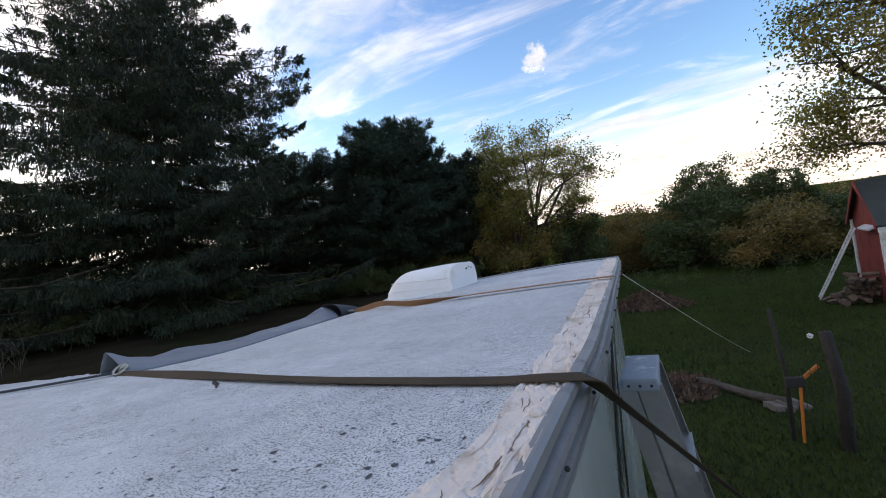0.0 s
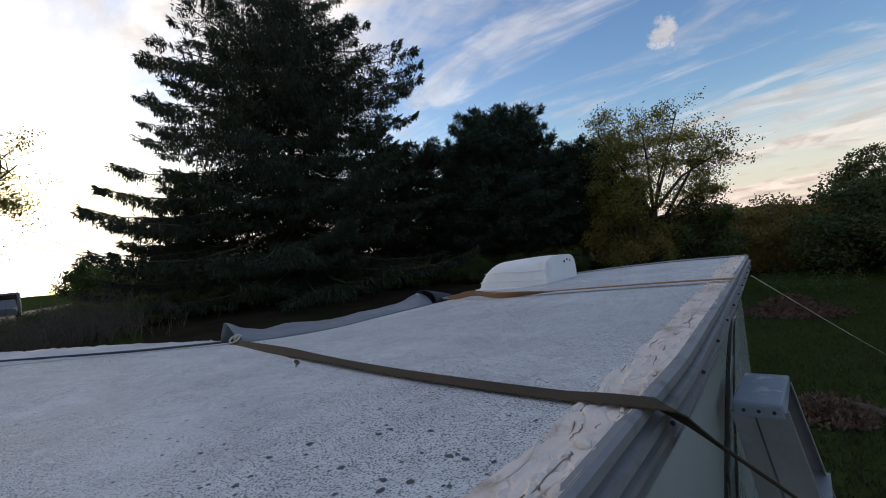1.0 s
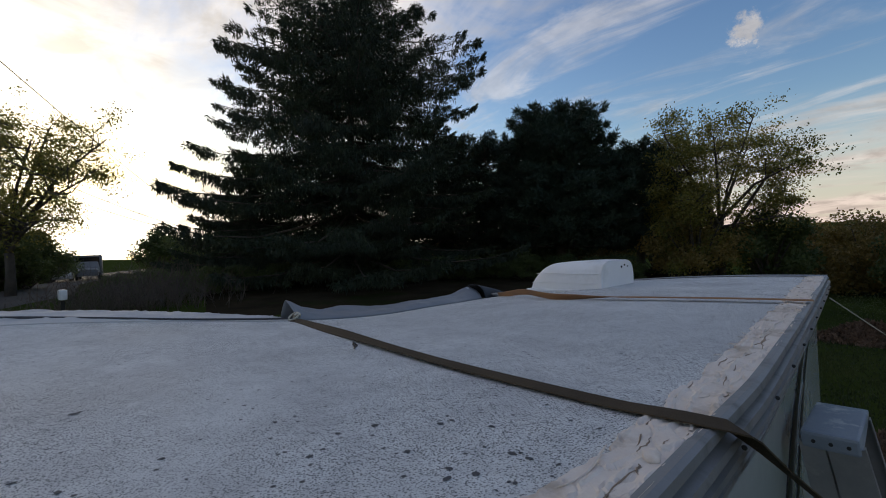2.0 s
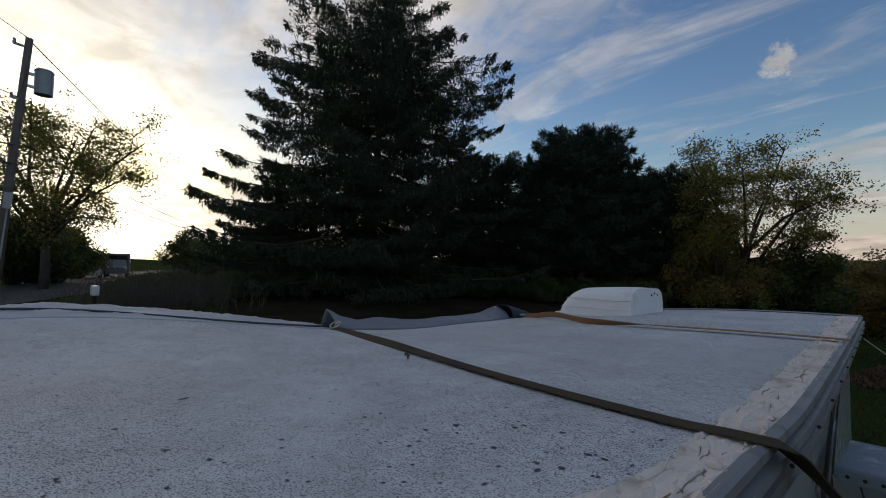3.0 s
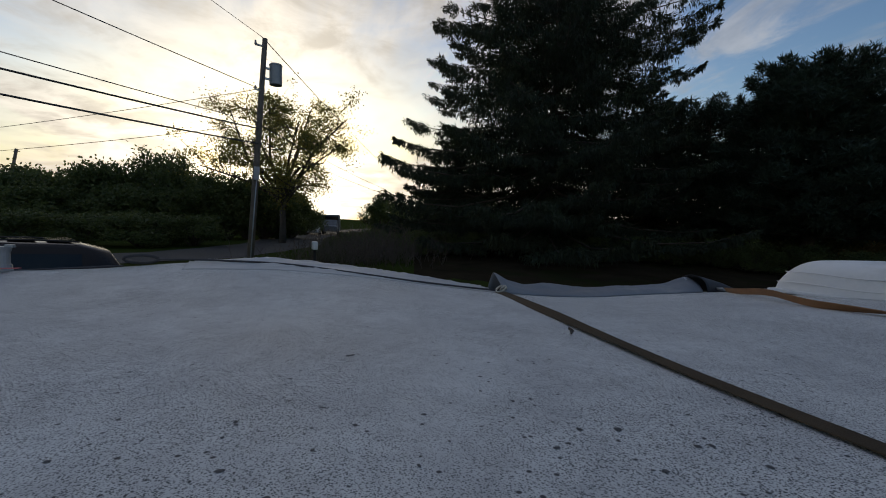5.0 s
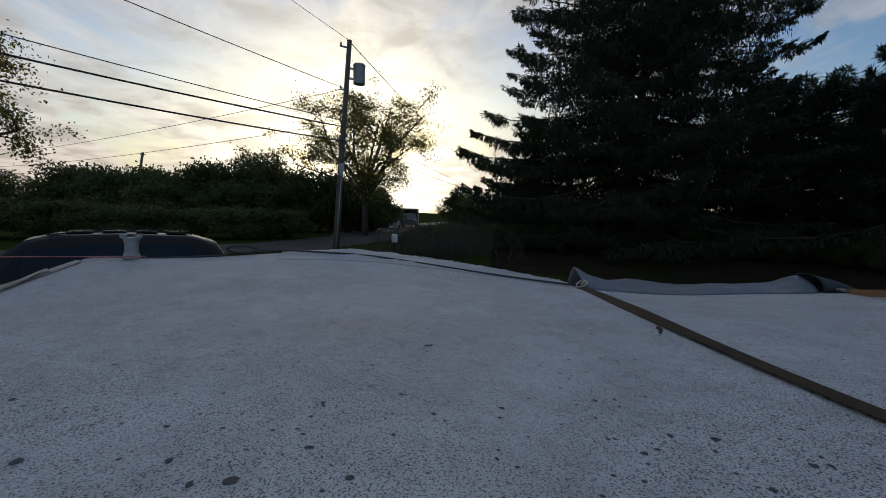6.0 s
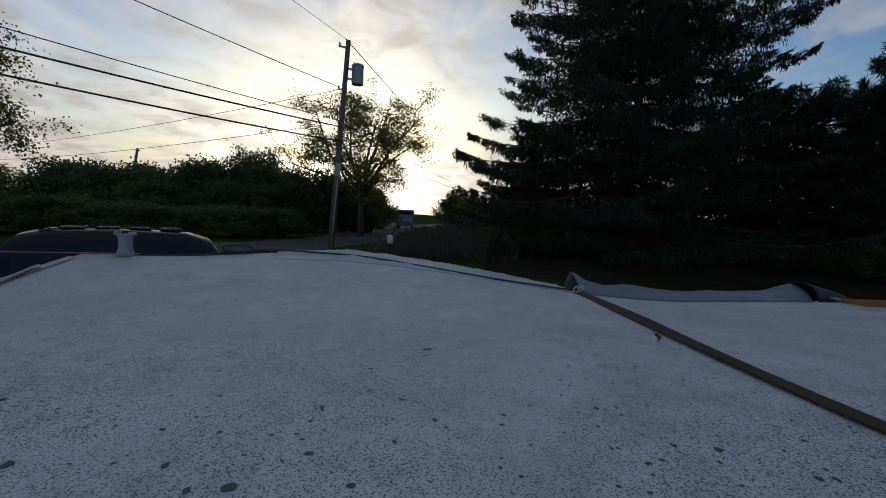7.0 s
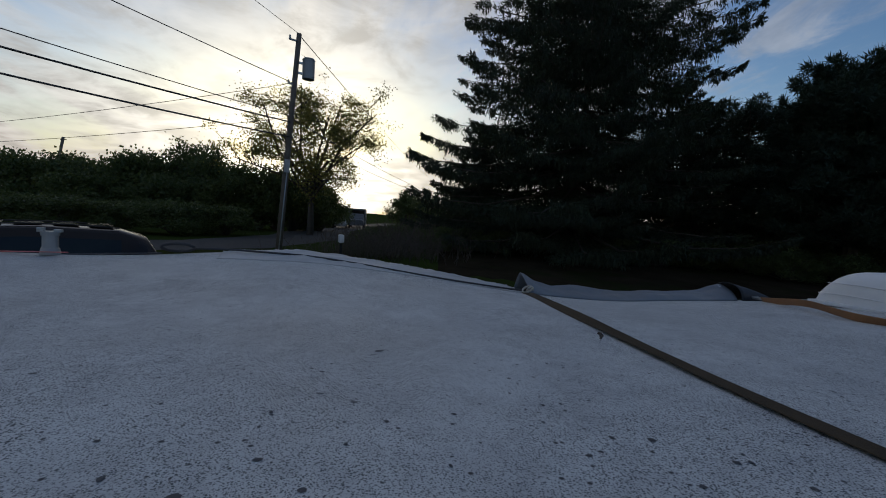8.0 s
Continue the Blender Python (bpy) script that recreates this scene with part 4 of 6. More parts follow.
# ---- trees ----
def spruce(name, at, height, girth, label, seed, lean=(0.0, 0.0), low=2.0, tiers=16, density=60, width=None):
    """Tiers of long limbs that sag and turn up at the tip, with curtains of twigs hanging below them."""
    rng = np.random.default_rng(seed)
    th = thing(name, (at[0], at[1], land(*at)), label, "tree")
    width = width or [(0.0, 0.85), (0.2, 1.0), (0.5, 0.80), (0.75, 0.50), (1.0, 0.03)]
    gs, ws = [w[0] for w in width], [w[1] for w in width]

    def axis(g):
        return np.array([lean[0] * g ** 1.4, lean[1] * g ** 1.4 + 0.12 * math.sin(g * 4), 0.0])
    tube("trunk", [[(tuple(axis(f) + np.array([0, 0, height * f - 0.2])), 0.36 * (1 - f) + 0.02) for f in [i / 16 for i in range(17)]]], M_BARK, th, sides=9)
    P, D, limbs = [], [], []
    turn = 0.0
    for k in range(tiers):
        zt = low + (height - low - 0.25) * ((k + 0.5) / tiers) ** 0.94
        around = int(rng.integers(11, 14)) if zt < height * 0.8 else 8
        for j in range(around):
            z = zt + rng.normal(0, 0.16) * height / 20
            g = min(0.99, z / height)
            r = girth * float(np.interp(g, gs, ws))
            r *= rng.uniform(0.68, 0.96) if rng.random() < 0.65 else rng.uniform(0.96, 1.05)
            r = max(r, 0.35)
            a = turn + 6.2832 * j / around + rng.normal(0, 0.12)
            o = np.array([math.cos(a), math.sin(a), 0.0])
            side = np.array([-o[1], o[0], 0.0])
            base = axis(g) + np.array([0, 0, z])
            sag, tip = rng.uniform(0.26, 0.38) * (1.1 - 0.55 * g), rng.uniform(0.15, 0.24)

            def rise(s):
                return r * (-sag * s + tip * s ** 3.2)
            limbs.append([(tuple(base + o * r * s + np.array([0, 0, rise(s)])), 0.06 * (1 - s) * (0.4 + r / girth) + 0.012) for s in (0, 0.3, 0.6, 0.85, 1.0)])
            # side twigs, each with its own fringe
            for q in range(int(6.5 * r) + 6):
                s0 = 1 - 0.93 * rng.random() ** 1.4
                reach = (0.30 * (1 - s0) ** 0.8 + 0.05) * r * rng.uniform(0.5, 1.1)
                sg = 1 if q % 2 else -1
                n = max(7, int(density * (0.25 + 0.35 * reach)))
                u = rng.random(n)
                s1 = np.clip(s0 + 0.55 * u * reach / r, 0, 1.02)
                pts = base + np.outer(r * s1, o) + np.outer(sg * u * reach * 0.85, side) + rng.normal(0, 0.035, (n, 3))
                pts[:, 2] += rise(s1) - 0.10 * u * reach
                hang = rng.random(n) < 0.62
                drop = rng.uniform(0.25, 0.9) * (1.02 - 0.90 * s0)
                pts[:, 2] -= np.where(hang, rng.random(n) * drop, 0.0)
                d = np.outer(np.where(hang, 0.12, 0.85), o) + np.outer(sg * np.where(hang, 0.15, 0.6), side) + rng.normal(0, 0.22, (n, 3))
                d[:, 2] += np.where(hang, -0.95, 0.35 * (s1 > 0.82) - 0.08)
                P.append(pts)
                D.append(d)
            # the upturned tip
            n = 16
            s1 = rng.uniform(0.84, 1.02, n)
            pts = base + np.outer(r * s1, o) + rng.normal(0, 0.05, (n, 3))
            pts[:, 2] += rise(s1)
            P.append(pts)
            D.append(np.tile(o * 0.8 + np.array([0, 0, 0.45]), (n, 1)) + rng.normal(0, 0.28, (n, 3)))
        turn += 1.1
    tagged(tube("branchwork", limbs, M_BARK, th, sides=4), "dark spreading branches", kind="stuff")
    V, F = blades(np.concatenate(P), np.concatenate(D), 0.23, 0.046, rng)
    part_data("crown", V, F, M_SPRUCE, th)
    return th


def pine(name, at, height, spread, label, seed, count=150, tufts=62):
    rng = np.random.default_rng(seed)
    th = thing(name, (at[0], at[1], land(*at)), label, "tree")
    tube("trunk", [[((0.2 * math.sin(f * 3), 0.1 * math.sin(f * 5), height * 0.93 * f - 0.2), 0.30 * (1 - f) + 0.03) for f in [i / 12 for i in range(13)]]], M_BARK, th, sides=9)
    P, D, limbs = [], [], []
    for k in range(count):
        f = (k + rng.random()) / count
        z = 1.6 + (height * 0.93 - 1.6) * f
        g = z / height
        r = spread * (1 - max(0, (g - 0.42) / 0.58) ** 2.2) ** 0.6 * (0.75 + 0.25 * min(1, g / 0.25)) * rng.uniform(0.72, 1.12)
        r = max(r, 0.6)
        a = k * 2.39996 + rng.uniform(-0.4, 0.4)
        o = np.array([math.cos(a), math.sin(a), 0.0])
        side = np.array([-o[1], o[0], 0.0])
        base = np.array([0.2 * math.sin(g * 3), 0.1 * math.sin(g * 5), z])
        rise = rng.uniform(-0.02, 0.22) + 0.55 * max(0, g - 0.55)
        limbs.append([(tuple(base + o * r * s + np.array([0, 0, rise * r * s * s])), 0.05 * (1 - s) + 0.012) for s in (0, 0.35, 0.7, 1.0)])
        for q in range(int(tufts * r / spread) + 8):
            s = 1 - 0.75 * rng.random() ** 1.6
            lat = rng.uniform(-1, 1) * (0.30 * (1 - s) + 0.10) * r
            c = base + o * (r * s) + side * lat + np.array([0, 0, rise * r * s * s + rng.normal(0, 0.12) + 0.1])
            n = 9
            dd = rng.normal(0, 0.75, (n, 3)) + o * 0.55 + np.array([0, 0, 0.55])
            P.append(np.repeat(c[None], n, 0))
            D.append(dd)
    # leaders that stick out of the top
    for k in range(26):
        a, rr = rng.uniform(0, 6.28), spread * 0.62 * rng.random() ** 0.5
        c0 = np.array([math.cos(a) * rr, math.sin(a) * rr, height * (0.97 - 0.16 * (rr / spread / 0.62) ** 2)])
        for q in range(9):
            c = c0 + np.array([rng.normal(0, 0.05), rng.normal(0, 0.05), -0.7 + 0.13 * q])
            n = 7
            P.append(np.repeat(c[None], n, 0))
            D.append(rng.normal(0, 0.7, (n, 3)) + np.array([0, 0, 0.9]))
    tagged(tube("branchwork", limbs, M_BARK, th, sides=4), "dark spreading branches", kind="stuff")
    V, F = blades(np.concatenate(P), np.concatenate(D), 0.34, 0.045, rng)
    part_data("crown", V, F, M_PINE, th)
    return th


def broadleaf(name, at, height, spread, label, seed, leaf=M_LEAF, leaves=20000, size=0.13, scatter=0.35, levels=5, group="", bottom=0.16, airy=0.35):
    """A broad-leaved tree: limbs fan out from a short trunk into a rounded, uneven crown of leaf sprays."""
    rng = np.random.default_rng(seed)
    th = thing(name, (at[0], at[1], land(*at)), label, "tree", group)
    fork = np.array([0.0, 0.0, height * 0.22])
    rad = 0.022 * height
    paths = [[((0, 0, -0.2), rad * 1.25), ((0.05, 0.03, height * 0.11), rad), (tuple(fork), rad * 0.9)]]
    ends = []

    def limb(a, b, r0, r1, bend):
        mid = (a + b) / 2 + rng.normal(0, bend, 3) * np.linalg.norm(b - a) + np.array([0, 0, 0.08 * np.linalg.norm(b - a)])
        q1, q2 = a * 0.5 + mid * 0.5 + rng.normal(0, 0.02, 3), b * 0.5 + mid * 0.5
        paths.append([(tuple(a), r0), (tuple(q1), r0 * 0.8 + r1 * 0.2), (tuple(mid), (r0 + r1) / 2), (tuple(q2), r0 * 0.25 + r1 * 0.75), (tuple(b), r1)])
        return mid
    n1 = 15
    for k in range(n1):
        a = k * 2.39996 + rng.uniform(-0.3, 0.3)
        up = (k + 0.5) / n1
        zz = height * (bottom + 0.16 + (0.80 - bottom) * up ** 0.85)
        wide = spread * (1 - ((zz / height - 0.52) / 0.55) ** 2) ** 0.5 * rng.uniform(0.50, 0.86)
        tip = np.array([math.cos(a) * wide, math.sin(a) * wide, zz])
        mid = limb(fork * np.array([1, 1, rng.uniform(0.85, 1.6)]), tip, rad * 0.55, rad * 0.16, 0.07)
        for q in range(7):
            base = mid + (tip - mid) * rng.uniform(0.1, 1.0)
            out = rng.normal(0, 1, 3)
            out[2] = abs(out[2]) * 0.9 - 0.25
            t2 = base + out / np.linalg.norm(out) * spread * rng.uniform(0.18, 0.42)
            m2 = limb(base, t2, rad * 0.15, rad * 0.05, 0.08)
            for c in range(4):
                b3 = m2 + (t2 - m2) * rng.uniform(0.0, 1.0)
                t3 = b3 + rng.normal(0, 1, 3) * spread * 0.085
                paths.append([(tuple(b3), rad * 0.05), (tuple((b3 + t3) / 2 + rng.normal(0, 0.03, 3)), rad * 0.035), (tuple(t3), rad * 0.015)])
                if rng.random() > airy * 0.5:
                    ends.append((b3 * 0.4 + t3 * 0.6, t3 - b3))
    tagged(tube("branchwork", paths, M_BARK, th, sides=5), "dark spreading branches", kind="stuff")
    E, G = np.array([e[0] for e in ends]), np.array([e[1] for e in ends])
    # some sprays carry many leaves, others few
    share = rng.random(len(E)) ** 1.5 + 0.08
    idx = rng.choice(len(E), leaves, p=share / share.sum())
    along = rng.uniform(-0.6, 0.9, (leaves, 1))
    P = E[idx] + G[idx] * along + rng.normal(0, scatter * 0.62, (leaves, 3)) * np.array([1, 1, 0.6])
    D = rng.normal(0, 1, (leaves, 3)) + np.array([0, 0, -0.35])
    V, F = blades(P, D, size, size * 0.62, rng)
    part_data("crown", V, F, leaf, th)
    return th


def bush_mass(name, at, height, spread, label, seed, leaf, leaves, size, group=""):
    """A tree leafed down to the ground: clumps of leaves in an uneven heap on bent stems."""
    rng = np.random.default_rng(seed)
    th = thing(name, (at[0], at[1], land(*at)), label, "tree", group)
    stems, P = [], []
    lobes = 26
    for k in range(lobes):
        a, rr = rng.uniform(0, 6.28), spread * rng.random() ** 0.6 * 0.85
        zc = height * (0.12 + 0.80 * rng.random() ** 0.8 * (1 - 0.55 * (rr / spread) ** 2))
        c = np.array([math.cos(a) * rr, math.sin(a) * rr, zc])
        stems.append([((0.1 * math.cos(a), 0.1 * math.sin(a), -0.1), 0.07), (tuple(c * np.array([0.5, 0.5, 0.55])), 0.045), (tuple(c), 0.015)])
        n = leaves // lobes
        q = rng.normal(0, 1, (n, 3))
        q /= np.linalg.norm(q, axis=1, keepdims=True)
        q *= (rng.random((n, 1)) ** 0.45) * rng.uniform(0.16, 0.30) * spread * np.array([1.15, 1.15, 0.85])
        q += rng.normal(0, 0.05 * spread, (n, 3))
        P.append(c + q)
    tagged(tube("branchwork", stems, M_BARK, th, sides=5), "dark bent stems", kind="stuff")
    P = np.concatenate(P)
    P[:, 2] = np.abs(P[:, 2])
    V, F = blades(P, rng.normal(0, 1, P.shape), size, size * 0.65, rng)
    part_data("crown", V, F, leaf, th)
    return th


def polar(az, dist, cx=0.1, cy=0.43):
    return (cx - math.sin(radians(az)) * dist, cy + math.cos(radians(az)) * dist)


TALL = [(0.0, 0.9), (0.08, 1.0), (0.2, 1.05), (0.33, 0.97), (0.44, 0.82), (0.55, 0.76), (0.63, 0.80), (0.70, 0.76), (0.78, 0.60), (0.87, 0.44), (0.93, 0.31), (1.0, 0.04)]
spruce("spruce_tree", polar(57.3, 27), 20.6, 9.9, "tall dark spruce with drooping tiered branches", 4, lean=(-1.0, 1.9), low=1.6, tiers=19, density=66, width=TALL)
spruce("spruce_tree", polar(45.5, 31), 11.5, 4.6, "dark spruce close behind the taller one", 8, low=1.0, tiers=11, density=50)
spruce("spruce_tree", polar(68.5, 29.5), 8.6, 4.4, "dark spruce beside the taller one", 9, low=1.0, tiers=9, density=50)
pine("white_pine", polar(30.9, 28.5), 10.2, 4.1, "dense blue-green pine with a rounded top", 5, count=230, tufts=74)
pine("white_pine", polar(21.8, 31), 8.2, 3.2, "smaller dark pine beside the tall one", 15, count=130)
pine("white_pine", polar(39.5, 33), 9.6, 4.0, "dark pine behind the spruce", 16, count=130)
broadleaf("maple_tree", polar(13.6, 29), 9.3, 4.7, "half-bare broadleaf tree with yellowing leaves", 21, M_LEAF, 30000, 0.125, 0.42)
bush_mass("hedge_tree", polar(9.6, 30), 4.6, 2.8, "dense dark broadleaf bush under the maple", 22, M_LEAF_D, 12000, 0.20)
bush_mass("hedge_tree", polar(16.0, 28.4), 6.2, 2.6, "yellow-green lower boughs of a young maple", 24, M_LEAF, 9000, 0.13)
bush_mass("hedge_tree", polar(16.5, 29), 4.2, 3.0, "low yellowing bush under the pine", 23, M_LEAF_A, 8000, 0.18)



def tree_shade_patch():
    """A dark ground sheet with the conifers' shade in its colour, with an uneven border."""
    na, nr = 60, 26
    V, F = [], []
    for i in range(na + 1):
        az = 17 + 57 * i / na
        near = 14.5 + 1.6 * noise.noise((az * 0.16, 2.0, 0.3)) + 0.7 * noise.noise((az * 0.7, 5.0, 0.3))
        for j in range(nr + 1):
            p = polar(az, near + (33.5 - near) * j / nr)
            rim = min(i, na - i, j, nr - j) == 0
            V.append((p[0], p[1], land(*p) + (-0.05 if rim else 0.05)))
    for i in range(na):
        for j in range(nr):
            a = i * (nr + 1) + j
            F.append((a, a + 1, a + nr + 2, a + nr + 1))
    ob = part_data("ground_shade", V, F, M_TREE_SHADE, smooth=True)
    tagged(ob, "dark brown ground sheet coloured for the shade below the conifers", "needle litter", kind="structure")


tree_shade_patch()

# the hedge behind the yard
hedge_a = bush_mass("hedge_tree", polar(1.8, 34), 4.6, 3.4, "green and rusty broadleaf tree in the hedge behind the lawn", 31, M_LEAF_A, 11000, 0.17, "hedge behind the lawn")
hedge_b = bush_mass("hedge_tree", polar(-3.2, 30), 5.2, 3.2, "dark green broadleaf tree in the hedge behind the lawn", 32, M_LEAF_D, 11000, 0.17, "hedge behind the lawn")
tall_c = broadleaf("hedge_tree", polar(-5.5, 33), 6.8, 2.2, "slender green tree standing above the hedge", 33, M_LEAF_D, 13000, 0.15, 0.25, 4, "hedge behind the lawn")
rng0 = random.Random(5)


def again(ob, az, dist, s=1.0, sz=1.0):
    p = polar(az, dist)
    return copy_thing(ob, Matrix.Translation((*p, land(*p))) @ Matrix.Rotation(rng0.uniform(0, 6.28), 4, "Z") @ Matrix.Diagonal((s, s, s * sz, 1)))


for src, az, dist, s, sz in ((hedge_a, 3.5, 36, 1.0, 0.95), (hedge_b, 1.0, 42, 1.1, 0.95), (hedge_a, -4.0, 33, 0.95, 0.95), (tall_c, -5.3, 35, 0.85, 0.95), (hedge_b, -10.5, 29, 0.95, 0.85), (tall_c, -12.5, 31, 0.95, 0.86),
                             (tall_c, -14.5, 30, 0.95, 0.88), (hedge_a, -13.5, 27, 0.95, 0.82), (hedge_b, -16.5, 29, 1.0, 0.72), (hedge_a, -19.5, 34, 1.1, 0.8), (hedge_b, -23.0, 40, 1.2, 0.8), (hedge_a, -27.0, 42, 1.2, 0.9), (hedge_b, -8.0, 36, 1.1, 0.9)):
    again(src, az + 2.6, dist, s, sz * 0.92)

for src, az, dist, s, sz in ((hedge_b, 60.0, 40, 1.0, 0.7), (hedge_b, 70.5, 38, 0.9, 0.62), (hedge_b, 53, 42, 1.1, 0.7), (hedge_a, 45, 39, 1.0, 0.75), (hedge_b, 36, 40, 1.1, 0.8), (hedge_a, 27, 37, 1.1, 0.8), (hedge_b, 20, 36, 1.1, 0.85), (hedge_b, 74.5, 46, 0.9, 0.7), (hedge_a, 65, 47, 1.2, 0.7), (hedge_b, 31, 33, 0.9, 0.7), (hedge_b, 41, 34, 0.8, 0.6)):
    again(src, az, dist, s, sz)

for az, dist, s in ((23, 26, 0.42), (27, 25, 0.40), (31, 25.5, 0.42), (35, 25, 0.40), (39, 26, 0.42), (43, 25, 0.42), (47, 25, 0.40), (51, 24, 0.38), (55, 25, 0.36), (66, 25, 0.40), (69.5, 25, 0.40)):
    again(hedge_b, az, dist, s, 0.75)

# the tree whose boughs hang in from the side of the yard
broadleaf("yard_tree", polar(-28.6, 17), 12.0, 6.0, "large broadleaf tree with olive and yellow leaves", 41, M_LEAF, 70000, 0.105, 0.5, 5, bottom=0.12, airy=0.1)

# trees along the road, against the light
broadleaf("roadside_tree", polar(89.6, 37), 11.8, 7.0, "airy roadside tree with the low sun behind it", 51, M_LEAF, 34000, 0.15, 0.6, 5)
woods_a = bush_mass("roadside_tree", polar(102.5, 48), 7.4, 4.4, "dark broadleaf tree in the roadside wood", 52, M_LEAF_D, 11000, 0.26, "roadside wood")
woods_b = bush_mass("roadside_tree", polar(110, 52), 5.6, 4.8, "low dark tree in the roadside wood", 53, M_LEAF_D, 10000, 0.28, "roadside wood")
broadleaf("roadside_tree", polar(102.0, 50), 8.4, 3.6, "ragged tree standing above the roadside wood", 54, M_LEAF_D, 8000, 0.24, 0.5, 4)
for src, az, dist, s, sz in ((woods_a, 97.5, 44, 0.8, 0.8), (woods_b, 93.5, 46, 0.95, 0.9), (woods_b, 90.0, 48, 0.9, 0.85), (woods_b, 106.5, 50, 1.0, 1.05), (woods_b, 114.5, 56, 1.1, 1.0), (woods_a, 112, 66, 1.2, 0.74), (woods_b, 119, 62, 1.2, 0.95),
                             (woods_a, 124, 74, 1.4, 0.6), (woods_b, 128, 70, 1.4, 0.75), (woods_b, 133, 75, 1.6, 0.8), (woods_a, 117, 90, 1.8, 0.62), (woods_b, 100.5, 62, 1.2, 1.0), (woods_a, 139, 65, 1.5, 0.7), (woods_b, 103.5, 45, 0.9, 0.8), (woods_b, 111, 47, 0.9, 0.8),
                             (woods_b, 76.5, 80, 1.2, 0.8), (woods_b, 70, 90, 1.5, 0.9), (woods_b, 87.0, 60, 0.6, 0.8), (woods_b, 88.6, 47, 0.7, 0.9), (woods_b, 91.8, 44, 0.85, 0.95), (woods_b, 95.5, 45, 0.95, 1.0),
                             (woods_b, 99, 33, 0.5, 0.62), (woods_b, 104, 32, 0.55, 0.6), (woods_b, 109, 33, 0.55, 0.62), (woods_b, 114.5, 33, 0.6, 0.6), (woods_b, 120, 34, 0.6, 0.65), (woods_b, 126, 35, 0.65, 0.65), (woods_b, 132, 35, 0.65, 0.7)):
    again(src, az, dist, s, sz * (0.98 if az > 108 else 1.08))
broadleaf("roadside_tree", polar(132, 21), 11.0, 4.3, "leafy tree whose branch tips hang in by the road", 55, M_LEAF, 30000, 0.12, 0.42, 5)
bush_mass("cedar_bush", polar(77.9, 44), 4.5, 1.9, "small dark rounded tree beside the road", 56, M_LEAF_D, 6000, 0.2)


def thicket():
    th = thing("bare_shrub", (*polar(81.5, 19.0), land(*polar(81.5, 19.0))), "bare brown twiggy shrub by the mailbox", "shrub")
    rng = np.random.default_rng(7)
    paths = []
    for k in range(170):
        b = Vector((rng.normal(0, 0.9), rng.normal(0, 1.5), 0))
        d = Vector((rng.normal(0, 0.35), rng.normal(0, 0.35), 1)).normalized()
        ln = rng.uniform(0.7, 1.6)
        p = [(tuple(b), 0.012)]
        q = b
        for s in range(4):
            d = (d + Vector(rng.normal(0, 0.18, 3).tolist())).normalized()
            q = q + d * ln / 4
            p.append((tuple(q), 0.010 - 0.0018 * s))
            if s > 0:
                e = q + (d + Vector(rng.normal(0, 0.6, 3).tolist())).normalized() * ln * 0.3
                paths.append([(tuple(q), 0.005), (tuple(e), 0.002)])
        paths.append(p)
    tagged(tube("twig_mass", paths, M_TWIG, th, sides=3), "bare twigs", kind="stuff")


    return th


shrub = thicket()
for az, dist, s in ((77.6, 20.5, 1.05), (79.6, 23.0, 1.2), (84.0, 19.5, 0.7)):
    again(shrub, az, dist, s)
for az, dist, s, sz in ((73.5, 24, 0.36, 0.85), (76.5, 25, 0.34, 0.8), (79.0, 27, 0.38, 0.8), (70.5, 26, 0.36, 0.8), (82.0, 30, 0.34, 0.75)):
    again(hedge_b, az, dist, s, sz)


